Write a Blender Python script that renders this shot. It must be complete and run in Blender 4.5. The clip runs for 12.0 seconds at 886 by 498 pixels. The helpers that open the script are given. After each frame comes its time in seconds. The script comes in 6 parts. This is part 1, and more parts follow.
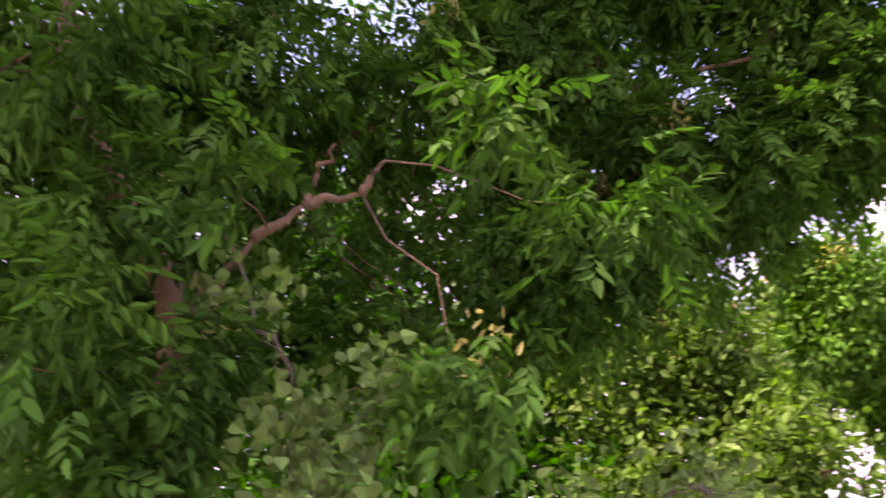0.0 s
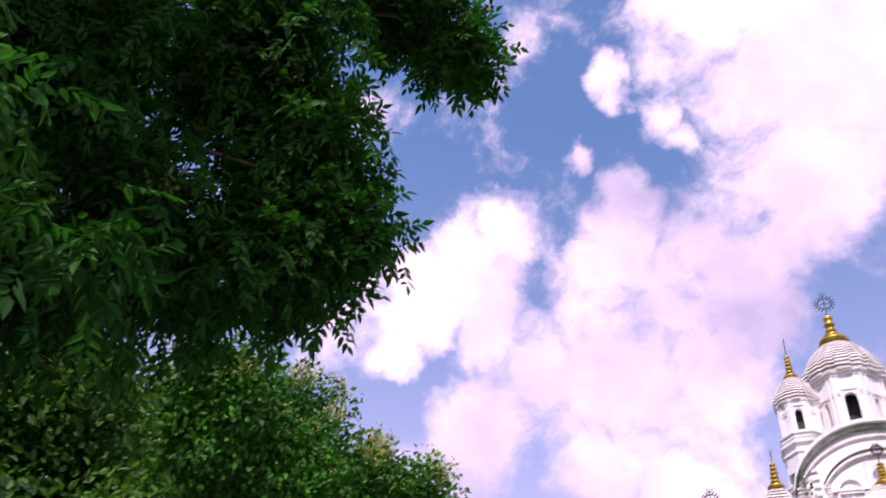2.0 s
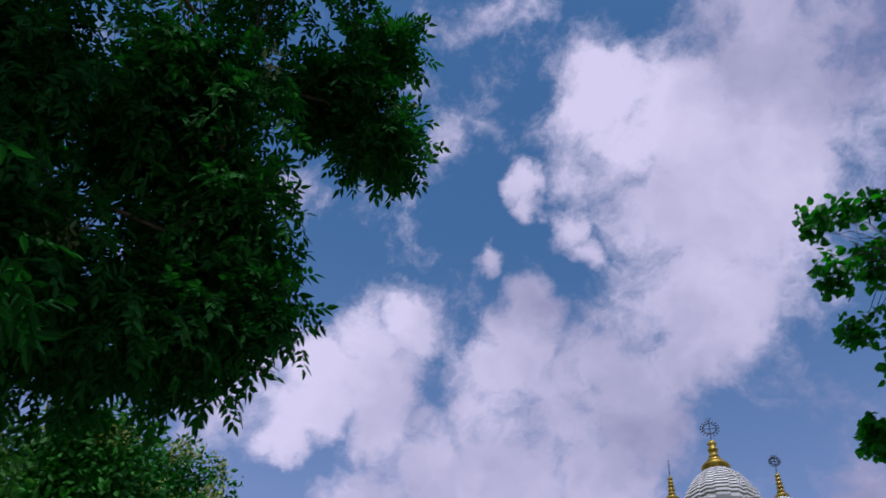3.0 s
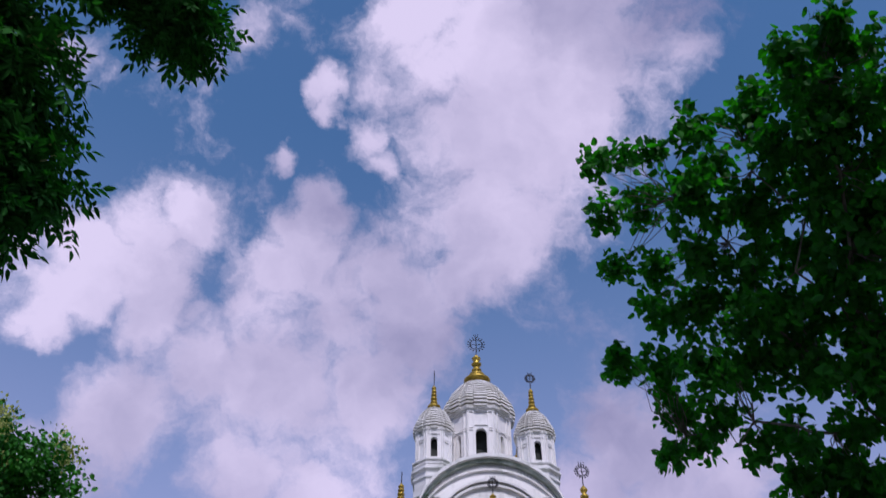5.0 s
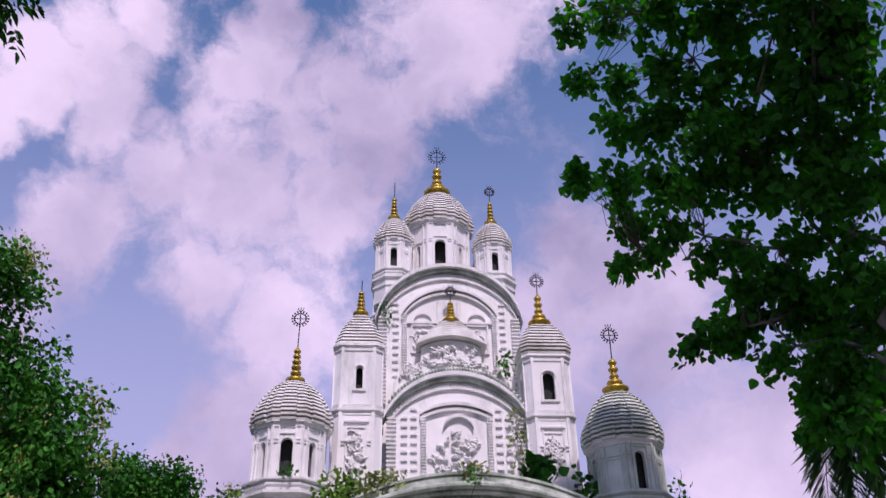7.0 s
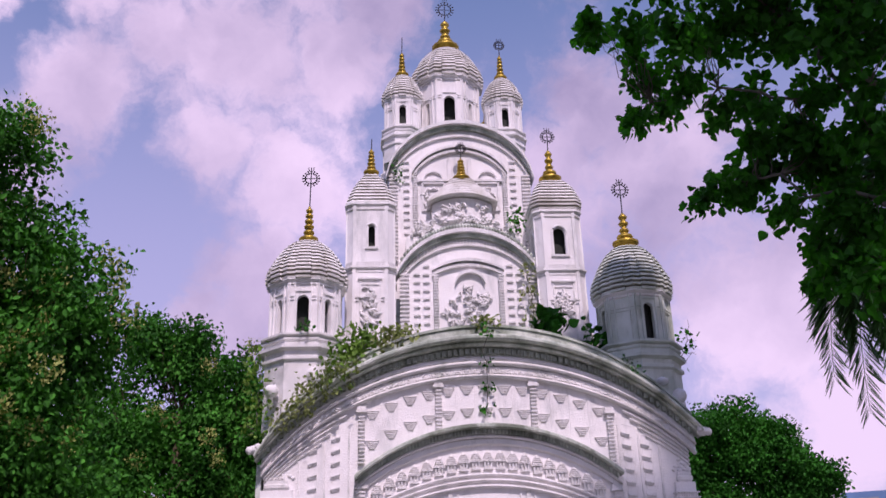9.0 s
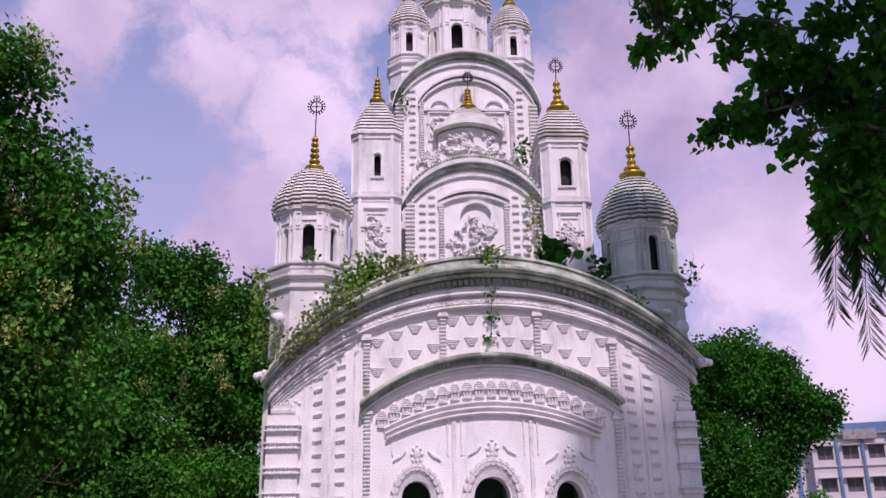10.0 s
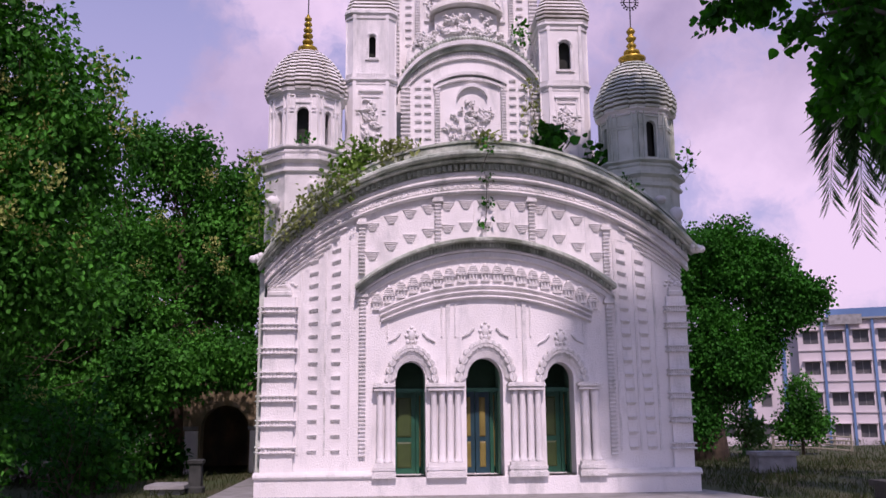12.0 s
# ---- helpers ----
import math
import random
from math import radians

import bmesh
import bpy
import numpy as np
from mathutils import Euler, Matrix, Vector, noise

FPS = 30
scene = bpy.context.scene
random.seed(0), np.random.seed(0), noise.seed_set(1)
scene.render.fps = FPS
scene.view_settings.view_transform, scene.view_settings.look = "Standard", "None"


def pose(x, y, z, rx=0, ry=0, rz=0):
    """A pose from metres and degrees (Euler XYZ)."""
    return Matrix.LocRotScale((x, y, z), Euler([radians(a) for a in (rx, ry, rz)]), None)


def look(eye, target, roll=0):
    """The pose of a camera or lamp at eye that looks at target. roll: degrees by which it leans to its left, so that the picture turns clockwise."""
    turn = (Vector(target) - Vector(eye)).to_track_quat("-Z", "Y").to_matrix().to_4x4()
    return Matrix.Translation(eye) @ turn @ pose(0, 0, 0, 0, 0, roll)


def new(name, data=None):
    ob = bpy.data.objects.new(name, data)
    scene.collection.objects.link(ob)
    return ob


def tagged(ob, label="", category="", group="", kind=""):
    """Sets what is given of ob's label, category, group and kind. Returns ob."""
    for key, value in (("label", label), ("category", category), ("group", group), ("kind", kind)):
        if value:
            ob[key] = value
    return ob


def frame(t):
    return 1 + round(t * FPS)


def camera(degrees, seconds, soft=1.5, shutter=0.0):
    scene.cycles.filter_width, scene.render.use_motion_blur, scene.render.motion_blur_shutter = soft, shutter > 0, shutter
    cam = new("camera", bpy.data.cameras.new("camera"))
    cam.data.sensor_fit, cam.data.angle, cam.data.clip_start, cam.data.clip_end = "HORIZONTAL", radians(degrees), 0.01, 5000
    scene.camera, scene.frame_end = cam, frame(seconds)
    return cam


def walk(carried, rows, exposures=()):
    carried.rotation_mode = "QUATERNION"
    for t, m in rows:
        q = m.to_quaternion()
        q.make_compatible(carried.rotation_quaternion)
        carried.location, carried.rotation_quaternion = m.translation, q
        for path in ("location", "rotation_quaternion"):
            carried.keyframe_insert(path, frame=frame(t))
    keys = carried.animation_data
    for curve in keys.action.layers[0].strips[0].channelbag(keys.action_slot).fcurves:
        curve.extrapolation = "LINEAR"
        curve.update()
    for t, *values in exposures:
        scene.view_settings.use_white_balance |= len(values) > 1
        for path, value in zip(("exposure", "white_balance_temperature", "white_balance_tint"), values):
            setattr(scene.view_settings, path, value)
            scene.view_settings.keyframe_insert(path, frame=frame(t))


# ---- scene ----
# ---- camera ----
EYE = (-1.8, -17.3, 1.62)
cam = camera(53.28, 12.0, 1.5, 0.3)
ROWS = [(0.0, pose(*EYE, 123.378, -5.588, 64.803)),
        (0.5, pose(*EYE, 123.350, -5.695, 51.890)),
        (1.0, pose(*EYE, 124.094, -5.538, 39.660)),
        (1.5, pose(*EYE, 127.792, -5.402, 29.528)),
        (2.0, pose(*EYE, 132.372, -4.912, 21.590)),
        (2.5, pose(*EYE, 136.241, -4.928, 16.940)),
        (3.0, pose(*EYE, 139.074, -5.047, 12.767)),
        (3.2, pose(*EYE, 140.011, -4.855, 10.596)),
        (4.8, pose(*EYE, 135.320, -0.396, -1.260)),
        (5.0, pose(*EYE, 133.616, 0.231, -1.285)),
        (5.5, pose(*EYE, 130.048, 0.829, -2.152)),
        (6.0, pose(*EYE, 126.964, 0.719, -3.460)),
        (6.5, pose(*EYE, 124.086, 0.713, -3.682)),
        (7.0, pose(*EYE, 121.480, 0.995, -3.882)),
        (7.2, pose(*EYE, 120.420, 1.237, -4.026)),
        (8.8, pose(*EYE, 113.393, 1.673, -3.128)),
        (9.0, pose(*EYE, 112.284, 1.556, -2.836)),
        (9.5, pose(*EYE, 109.681, 1.170, -2.396)),
        (10.0, pose(*EYE, 107.762, 0.916, -2.684)),
        (10.5, pose(*EYE, 106.127, 0.939, -2.845)),
        (11.0, pose(*EYE, 104.229, 0.818, -3.105)),
        (11.5, pose(*EYE, 102.179, 0.611, -3.283)),
        (12.0, pose(*EYE, 100.300, 0.541, -3.102))]
EXPOSURES = [(0.0, 2.55, 9300, 66), (0.6, 2.2, 9600, 72), (1.0, 1.75, 9600, 82), (1.3, 1.6, 9400, 84), (1.55, 1.55, 8800, 74), (1.75, 1.25, 7600, 58), (1.9, 0.9, 7000, 48),
             (2.05, 0.5, 6600, 42), (2.3, 0.1, 6100, 32), (2.6, -0.15, 5900, 25), (3.2, -0.35, 5650, 17), (5.0, -0.27, 5850, 24), (7.0, -0.1, 6250, 37), (9.0, -0.06, 6400, 42), (12.0, -0.12, 6550, 44)]
walk(cam, ROWS, EXPOSURES)

# ---- world and sun ----
SUN_EL, SUN_AZ = 50.0, 6.0     # degrees; azimuth from the facade's normal
sun_way = Vector((math.sin(radians(SUN_AZ)) * math.cos(radians(SUN_EL)),
                  -math.cos(radians(SUN_AZ)) * math.cos(radians(SUN_EL)), math.sin(radians(SUN_EL))))
sun = new("sun", bpy.data.lights.new("sun", "SUN"))
sun.data.energy, sun.data.angle, sun.data.color = 3.3, radians(2.0), (1.0, 0.95, 0.88)
sun.matrix_world = look(sun_way * 40, (0, 0, 0))

# clouds: azimuth, elevation, radius in degrees
HIGH_CLOUDS = [(-21.2, 43.6, 2.8), (-24.5, 42.2, 3.5), (-20, 44.3, 1.6), (-9.5, 45.6, 2), (-11.2, 43.8, 2.3), (-12.7, 41.3, 2.5), (-9.8, 42.7, 2), (-3.3, 41.6, 2.3), (-10.9, 53.4, 1.7), (-9.9, 51.9, 1.4), (-13.6, 48.6, 1.2), (-5.3, 50.4, 2), (-3.6, 49.1, 1.8), (-2.3, 58.5, 5), (1, 55.3, 5.5), (3.1, 51.1, 6), (5.1, 46.5, 6), (7.4, 55, 7.5), (12.5, 52, 7.5), (10, 49.1, 5.5), (5.1, 43.7, 4), (2.6, 41.6, 2.5), (18, 57, 8)]
LOW_CLOUDS = [(-27, 39.7, 3), (-27, 37.5, 3), (-23.1, 39.4, 4), (-28.6, 34.8, 2), (-21.8, 37, 3.5), (-1.3, 40, 3.5), (-7.3, 39, 5), (-12.8, 37.7, 5), (-1, 37.2, 4), (-17.2, 35.5, 4.5), (-10.7, 34.2, 7), (-4.4, 34.7, 5), (14, 30.5, 4.5), (11, 26, 6), (19, 26.5, 6.5), (-22, 31, 4), (-13, 28.5, 3.8), (-9.7, 20.9, 3.4), (-11.6, 17.2, 3.6), (-8.9, 18.8, 4.2), (-12.9, 17.4, 2.2), (-8.2, 22, 2.8), (24, 17, 7), (28, 9, 6), (-6.5, 26.5, 5.5), (-27, 24.5, 6)]


def build_world():
    world = bpy.data.worlds.new("sky")
    scene.world = world
    world.use_nodes = True
    nt = world.node_tree
    nt.nodes.clear()
    N, L = nt.nodes.new, nt.links.new
    out, bg = N("ShaderNodeOutputWorld"), N("ShaderNodeBackground")
    sky = N("ShaderNodeTexSky")
    sky.sky_type, sky.sun_disc = "NISHITA", False
    sky.sun_elevation, sky.sun_rotation = radians(SUN_EL), radians(180 - SUN_AZ)
    sky.air_density, sky.dust_density, sky.ozone_density = 1.3, 0.6, 2.2
    co = N("ShaderNodeTexCoord")
    warp = N("ShaderNodeTexNoise")
    warp.inputs["Scale"].default_value, warp.inputs["Detail"].default_value, warp.inputs["Roughness"].default_value = 13.0, 6, 0.6
    L(co.outputs["Generated"], warp.inputs["Vector"])
    sub, mul, add = N("ShaderNodeVectorMath"), N("ShaderNodeVectorMath"), N("ShaderNodeVectorMath")
    sub.operation, mul.operation, add.operation = "SUBTRACT", "SCALE", "ADD"
    sub.inputs[1].default_value = (0.5, 0.5, 0.5)
    mul.inputs["Scale"].default_value = 0.075
    L(warp.outputs["Color"], sub.inputs[0])
    L(sub.outputs[0], mul.inputs[0])
    L(co.outputs["Generated"], add.inputs[0])
    L(mul.outputs[0], add.inputs[1])
    total = None
    for az, el, r in HIGH_CLOUDS + LOW_CLOUDS:
        a, e = radians(az), radians(el)
        d = N("ShaderNodeVectorMath")
        d.operation = "DISTANCE"
        d.inputs[1].default_value = (math.sin(a) * math.cos(e), math.cos(a) * math.cos(e), math.sin(e))
        L(add.outputs[0], d.inputs[0])
        m = N("ShaderNodeMapRange")
        m.inputs["From Min"].default_value, m.inputs["From Max"].default_value = radians(r) * 1.35, radians(r) * 0.25
        L(d.outputs["Value"], m.inputs["Value"])
        if total is None:
            total = m.outputs[0]
        else:
            mx = N("ShaderNodeMath")
            mx.operation = "MAXIMUM"
            L(total, mx.inputs[0])
            L(m.outputs[0], mx.inputs[1])
            total = mx.outputs[0]
    # loose cloud over the rest of the sky
    far = N("ShaderNodeTexNoise")
    far.inputs["Scale"].default_value, far.inputs["Detail"].default_value, far.inputs["Roughness"].default_value = 3.2, 7, 0.6
    L(co.outputs["Generated"], far.inputs["Vector"])
    fr = N("ShaderNodeMapRange")
    fr.inputs["From Min"].default_value, fr.inputs["From Max"].default_value, fr.inputs["To Max"].default_value = 0.46, 0.74, 0.75
    L(far.outputs["Fac"], fr.inputs["Value"])
    mx = N("ShaderNodeMath")
    mx.operation = "MAXIMUM"
    L(total, mx.inputs[0])
    L(fr.outputs[0], mx.inputs[1])
    det = N("ShaderNodeTexNoise")
    det.inputs["Scale"].default_value, det.inputs["Detail"].default_value, det.inputs["Roughness"].default_value = 11.0, 8, 0.62
    L(add.outputs[0], det.inputs["Vector"])
    dm = N("ShaderNodeMath")
    dm.operation = "MULTIPLY_ADD"
    dm.inputs[1].default_value = 2.0
    L(det.outputs["Fac"], dm.inputs[0])
    L(mx.outputs[0], dm.inputs[2])
    mask = N("ShaderNodeMapRange")
    mask.interpolation_type = "SMOOTHSTEP"
    mask.inputs["From Min"].default_value, mask.inputs["From Max"].default_value, mask.inputs["To Max"].default_value = 1.20, 1.88, 0.95
    L(dm.outputs[0], mask.inputs["Value"])
    sep, hz, veil = N("ShaderNodeSeparateXYZ"), N("ShaderNodeMapRange"), N("ShaderNodeMix")
    L(co.outputs["Generated"], sep.inputs[0])
    hz.interpolation_type = "SMOOTHSTEP"
    hz.inputs["From Min"].default_value, hz.inputs["From Max"].default_value, hz.inputs["To Max"].default_value = 0.80, 0.24, 0.68
    L(sep.outputs["Z"], hz.inputs["Value"])
    # light and dark in the clouds
    shade = N("ShaderNodeTexNoise")
    shade.inputs["Scale"].default_value, shade.inputs["Detail"].default_value = 3.4, 6
    L(add.outputs[0], shade.inputs["Vector"])
    ramp = N("ShaderNodeValToRGB")
    ramp.color_ramp.elements[0].position, ramp.color_ramp.elements[0].color = 0.34, (3.1, 3.0, 4.3, 1)
    ramp.color_ramp.elements[1].position, ramp.color_ramp.elements[1].color = 0.60, (7.9, 7.1, 8.2, 1)
    L(shade.outputs["Fac"], ramp.inputs["Fac"])
    mix = N("ShaderNodeMix")
    mix.data_type = "RGBA"
    L(mask.outputs[0], mix.inputs["Factor"])
    deep = N("ShaderNodeHueSaturation")
    deep.inputs["Saturation"].default_value, deep.inputs["Value"].default_value = 1.18, 1.15
    deep.inputs["Hue"].default_value = 0.493
    L(sky.outputs["Color"], deep.inputs["Color"])
    # pale lilac haze towards the horizon
    veil.data_type = "RGBA"
    veil.inputs["B"].default_value = (3.9, 3.95, 6.0, 1)
    L(hz.outputs[0], veil.inputs["Factor"])
    L(deep.outputs["Color"], veil.inputs["A"])
    L(veil.outputs["Result"], mix.inputs["A"])
    L(ramp.outputs["Color"], mix.inputs["B"])
    over, low = N("ShaderNodeMix"), N("ShaderNodeMapRange")
    over.data_type = "RGBA"
    low.interpolation_type = "SMOOTHSTEP"
    low.inputs["From Min"].default_value, low.inputs["From Max"].default_value, low.inputs["To Max"].default_value = 0.60, 0.25, 0.2
    L(sep.outputs["Z"], low.inputs["Value"])
    L(low.outputs[0], over.inputs["Factor"])
    L(mix.outputs["Result"], over.inputs["A"])
    over.inputs["B"].default_value = (5.6, 5.2, 6.8, 1)
    L(over.outputs["Result"], bg.inputs["Color"])
    bg.inputs["Strength"].default_value = 0.115
    L(bg.outputs[0], out.inputs["Surface"])


build_world()


# ---- materials ----
def material(name, col, col2=None, rough=0.8, scale=3.0, fine=40.0, bump=0.25, metal=0.0, stain=None, stain_at=(0.56, 0.72),
             streak=1.0, translucent=0.0, by_island=0.0, by_object=0.0, spec=0.4):
    """A principled surface: two tones at a coarse scale, fine grain with relief, and stains drawn out downwards."""
    m = bpy.data.materials.new(name)
    m.use_nodes = True
    nt = m.node_tree
    N, L = nt.nodes.new, nt.links.new
    b = nt.nodes["Principled BSDF"]
    out = nt.nodes["Material Output"]
    co = N("ShaderNodeTexCoord")
    n1, n2 = N("ShaderNodeTexNoise"), N("ShaderNodeTexNoise")
    for n, s, d in ((n1, scale, 5), (n2, fine, 4)):
        n.inputs["Scale"].default_value, n.inputs["Detail"].default_value = s, d
        L(co.outputs["Object"], n.inputs["Vector"])
    ramp = N("ShaderNodeValToRGB")
    col2 = col2 or tuple(c * 0.75 for c in col)
    ramp.color_ramp.elements[0].position, ramp.color_ramp.elements[0].color = 0.35, (*col2, 1)
    ramp.color_ramp.elements[1].position, ramp.color_ramp.elements[1].color = 0.65, (*col, 1)
    L(n1.outputs["Fac"], ramp.inputs["Fac"])
    last = ramp.outputs["Color"]
    if stain:
        mp, n3, mr, mx = N("ShaderNodeMapping"), N("ShaderNodeTexNoise"), N("ShaderNodeMapRange"), N("ShaderNodeMix")
        mp.inputs["Scale"].default_value = (1, 1, streak)
        n3.inputs["Scale"].default_value, n3.inputs["Detail"].default_value, n3.inputs["Roughness"].default_value = 1.7, 8, 0.68
        L(co.outputs["Object"], mp.inputs["Vector"])
        L(mp.outputs[0], n3.inputs["Vector"])
        mr.inputs["From Min"].default_value, mr.inputs["From Max"].default_value = stain_at
        mr.inputs["To Max"].default_value = 0.85
        L(n3.outputs["Fac"], mr.inputs["Value"])
        mx.data_type = "RGBA"
        mx.inputs["B"].default_value = (*stain, 1)
        L(mr.outputs[0], mx.inputs["Factor"])
        L(last, mx.inputs["A"])
        last = mx.outputs["Result"]
    for strength, node, socket in ((by_island, "ShaderNodeNewGeometry", "Random Per Island"), (by_object, "ShaderNodeObjectInfo", "Random")):
        if strength:
            g, mr, mx = N(node), N("ShaderNodeMapRange"), N("ShaderNodeHueSaturation")
            mr.inputs["To Min"].default_value, mr.inputs["To Max"].default_value = 1 - strength, 1 + strength
            L(g.outputs[socket], mr.inputs["Value"])
            L(mr.outputs[0], mx.inputs["Value"])
            L(last, mx.inputs["Color"])
            last = mx.outputs["Color"]
    L(last, b.inputs["Base Color"])
    b.inputs["Roughness"].default_value, b.inputs["Metallic"].default_value = rough, metal
    b.inputs["Specular IOR Level"].default_value = spec
    if bump:
        bp = N("ShaderNodeBump")
        bp.inputs["Strength"].default_value, bp.inputs["Distance"].default_value = bump, 0.02
        L(n2.outputs["Fac"], bp.inputs["Height"])
        L(bp.outputs[0], b.inputs["Normal"])
    if translucent:
        tr, ms = N("ShaderNodeBsdfTranslucent"), N("ShaderNodeMixShader")
        br = N("ShaderNodeHueSaturation")
        br.inputs["Value"].default_value, br.inputs["Saturation"].default_value = 1.6, 1.15
        L(last, br.inputs["Color"])
        L(br.outputs["Color"], tr.inputs["Color"])
        ms.inputs["Fac"].default_value = translucent
        L(b.outputs[0], ms.inputs[1])
        L(tr.outputs[0], ms.inputs[2])
        L(ms.outputs[0], out.inputs["Surface"])
    return m


WHITE = material("lime_wash", (0.86, 0.84, 0.83), (0.78, 0.76, 0.75), 0.85, 1.3, 30, 0.6, stain=(0.38, 0.40, 0.39), stain_at=(0.53, 0.78), streak=0.3)
TRIM = material("lime_wash_trim", (0.84, 0.82, 0.81), (0.70, 0.69, 0.67), 0.85, 2.2, 45, 0.8, stain=(0.30, 0.33, 0.29), stain_at=(0.53, 0.74), streak=0.6)
CORNICE = material("weathered_cornice", (0.66, 0.70, 0.62), (0.38, 0.44, 0.36), 0.9, 3.2, 40, 0.9, stain=(0.14, 0.17, 0.12), stain_at=(0.46, 0.62), streak=0.7)
DOME = material("dome_plaster", (0.86, 0.84, 0.81), (0.66, 0.64, 0.59), 0.9, 3.0, 40, 0.5, stain=(0.28, 0.27, 0.21), stain_at=(0.50, 0.76), streak=0.8)
# greenish mildew tone, greyed further to carry shade on right turret and return pier
SHADE_MILDEW = material("mildew_and_shade_plaster", (0.66, 0.70, 0.64), (0.50, 0.55, 0.48), 0.9, 2.0, 35, 0.5, stain=(0.26, 0.31, 0.23), stain_at=(0.48, 0.74), streak=0.4)
GROOVE = material("grimy_groove", (0.24, 0.21, 0.17), (0.15, 0.14, 0.11), 0.95, 4.0, 40, 0.5)
# near-black: interior shade of the turrets as a colour, and the dark stone post
NEAR_BLACK = material("near_black_matte", (0.06, 0.065, 0.06), (0.03, 0.035, 0.03), 0.95, 3.0, 30, 0.4)
GOLD = material("gold_paint", (0.55, 0.38, 0.05), (0.30, 0.20, 0.03), 0.38, 9, 60, 0.2, metal=0.6)
IRON = material("dark_iron", (0.06, 0.06, 0.065), None, 0.6, 8, 60, 0.2, metal=0.5)
GREEN_DOOR = material("green_door_paint", (0.010, 0.11, 0.06), (0.008, 0.08, 0.045), 0.5, 4, 50, 0.2)
BLUE_DOOR = material("blue_door_paint", (0.010, 0.055, 0.075), (0.007, 0.04, 0.055), 0.5, 4, 50, 0.2)
YELLOW = material("yellow_door_paint", (0.24, 0.19, 0.045), (0.18, 0.14, 0.035), 0.5, 4, 50, 0.2)
OLIVE = material("olive_door_paint", (0.06, 0.10, 0.025), (0.045, 0.075, 0.02), 0.5, 4, 50, 0.2)
PORCH = material("porch_plaster", (0.16, 0.36, 0.23), (0.11, 0.27, 0.17), 0.9, 2, 30, 0.3)
STONE = material("apron_concrete", (0.34, 0.335, 0.32), (0.24, 0.24, 0.225), 0.9, 1.5, 35, 0.5, stain=(0.16, 0.17, 0.13), stain_at=(0.5, 0.72))
# ochre lowered in tone to hold the tree shade over the gatehouse
DARK_STONE = material("damp_dark_concrete", (0.07, 0.07, 0.06), (0.04, 0.042, 0.035), 0.9, 3, 40, 0.6, stain=(0.03, 0.04, 0.02))
OCHRE = material("ochre_plaster", (0.30, 0.23, 0.13), (0.18, 0.14, 0.09), 0.9, 1.5, 25, 0.6, stain=(0.10, 0.10, 0.07), stain_at=(0.45, 0.66), streak=0.4)
CONCRETE = material("old_concrete", (0.36, 0.36, 0.35), (0.24, 0.24, 0.23), 0.9, 3, 40, 0.5, stain=(0.1, 0.11, 0.08))
GROUND = material("grassy_soil", (0.045, 0.07, 0.022), (0.07, 0.065, 0.03), 0.95, 0.7, 14, 0.8)
GRASS = material("grass_blades", (0.028, 0.06, 0.012), (0.055, 0.06, 0.018), 0.7, 0.6, 20, 0.0, translucent=0.3, by_island=0.35)
BARK = material("bark", (0.13, 0.095, 0.06), (0.07, 0.05, 0.035), 0.95, 5, 30, 0.9)
PALE_BARK = material("pale_bark", (0.15, 0.14, 0.115), (0.09, 0.085, 0.07), 0.95, 5, 30, 0.9)
ASH_LEAF = material("pinnate_leaf", (0.028, 0.125, 0.020), (0.012, 0.066, 0.011), 0.75, 1.2, 20, 0.0, translucent=0.28, by_island=0.5, spec=0.08)
YOUNG_LEAF = material("young_leaf", (0.24, 0.28, 0.10), (0.15, 0.20, 0.07), 0.45, 2, 20, 0.0, translucent=0.35, by_island=0.35, spec=0.15)
ROUND_LEAF = material("round_leaf", (0.085, 0.20, 0.055), (0.05, 0.13, 0.035), 0.55, 2, 20, 0.0, translucent=0.25, by_island=0.4, spec=0.15)
FIG_LEAF = material("broad_leaf", (0.012, 0.11, 0.010), (0.007, 0.07, 0.008), 0.55, 1.5, 20, 0.0, translucent=0.28, by_island=0.4, spec=0.15)
PEEPAL_LEAF = material("dark_broad_leaf", (0.038, 0.20, 0.024), (0.018, 0.11, 0.014), 0.5, 1.5, 20, 0.0, translucent=0.5, by_island=0.35, spec=0.15)
TEAK_LEAF = material("teak_leaf", (0.050, 0.23, 0.026), (0.011, 0.08, 0.008), 0.6, 0.8, 20, 0.0, translucent=0.16, by_island=0.5, spec=0.12)
MANGO_LEAF = material("mango_leaf", (0.022, 0.16, 0.012), (0.010, 0.08, 0.008), 0.6, 0.8, 20, 0.0, translucent=0.12, by_island=0.5, spec=0.12)
LIGHT_LEAF = material("light_green_leaf", (0.065, 0.18, 0.030), (0.03, 0.11, 0.018), 0.55, 1.0, 20, 0.0, translucent=0.3, by_island=0.45, spec=0.15)
WEED_LEAF = material("weed_leaf", (0.17, 0.30, 0.055), (0.09, 0.19, 0.035), 0.6, 2, 20, 0.0, translucent=0.25, by_island=0.5, spec=0.15)
PANICLE = material("panicle_bloom", (0.38, 0.42, 0.12), (0.26, 0.30, 0.08), 0.8, 3, 30, 0.0, translucent=0.2, by_island=0.3)
PALM_LEAF = material("palm_leaf", (0.035, 0.15, 0.03), (0.07, 0.16, 0.04), 0.5, 1.5, 20, 0.0, translucent=0.25, by_island=0.3)
PINK_WALL = material("painted_wall", (0.66, 0.60, 0.60), (0.56, 0.51, 0.52), 0.85, 0.4, 10, 0.1)
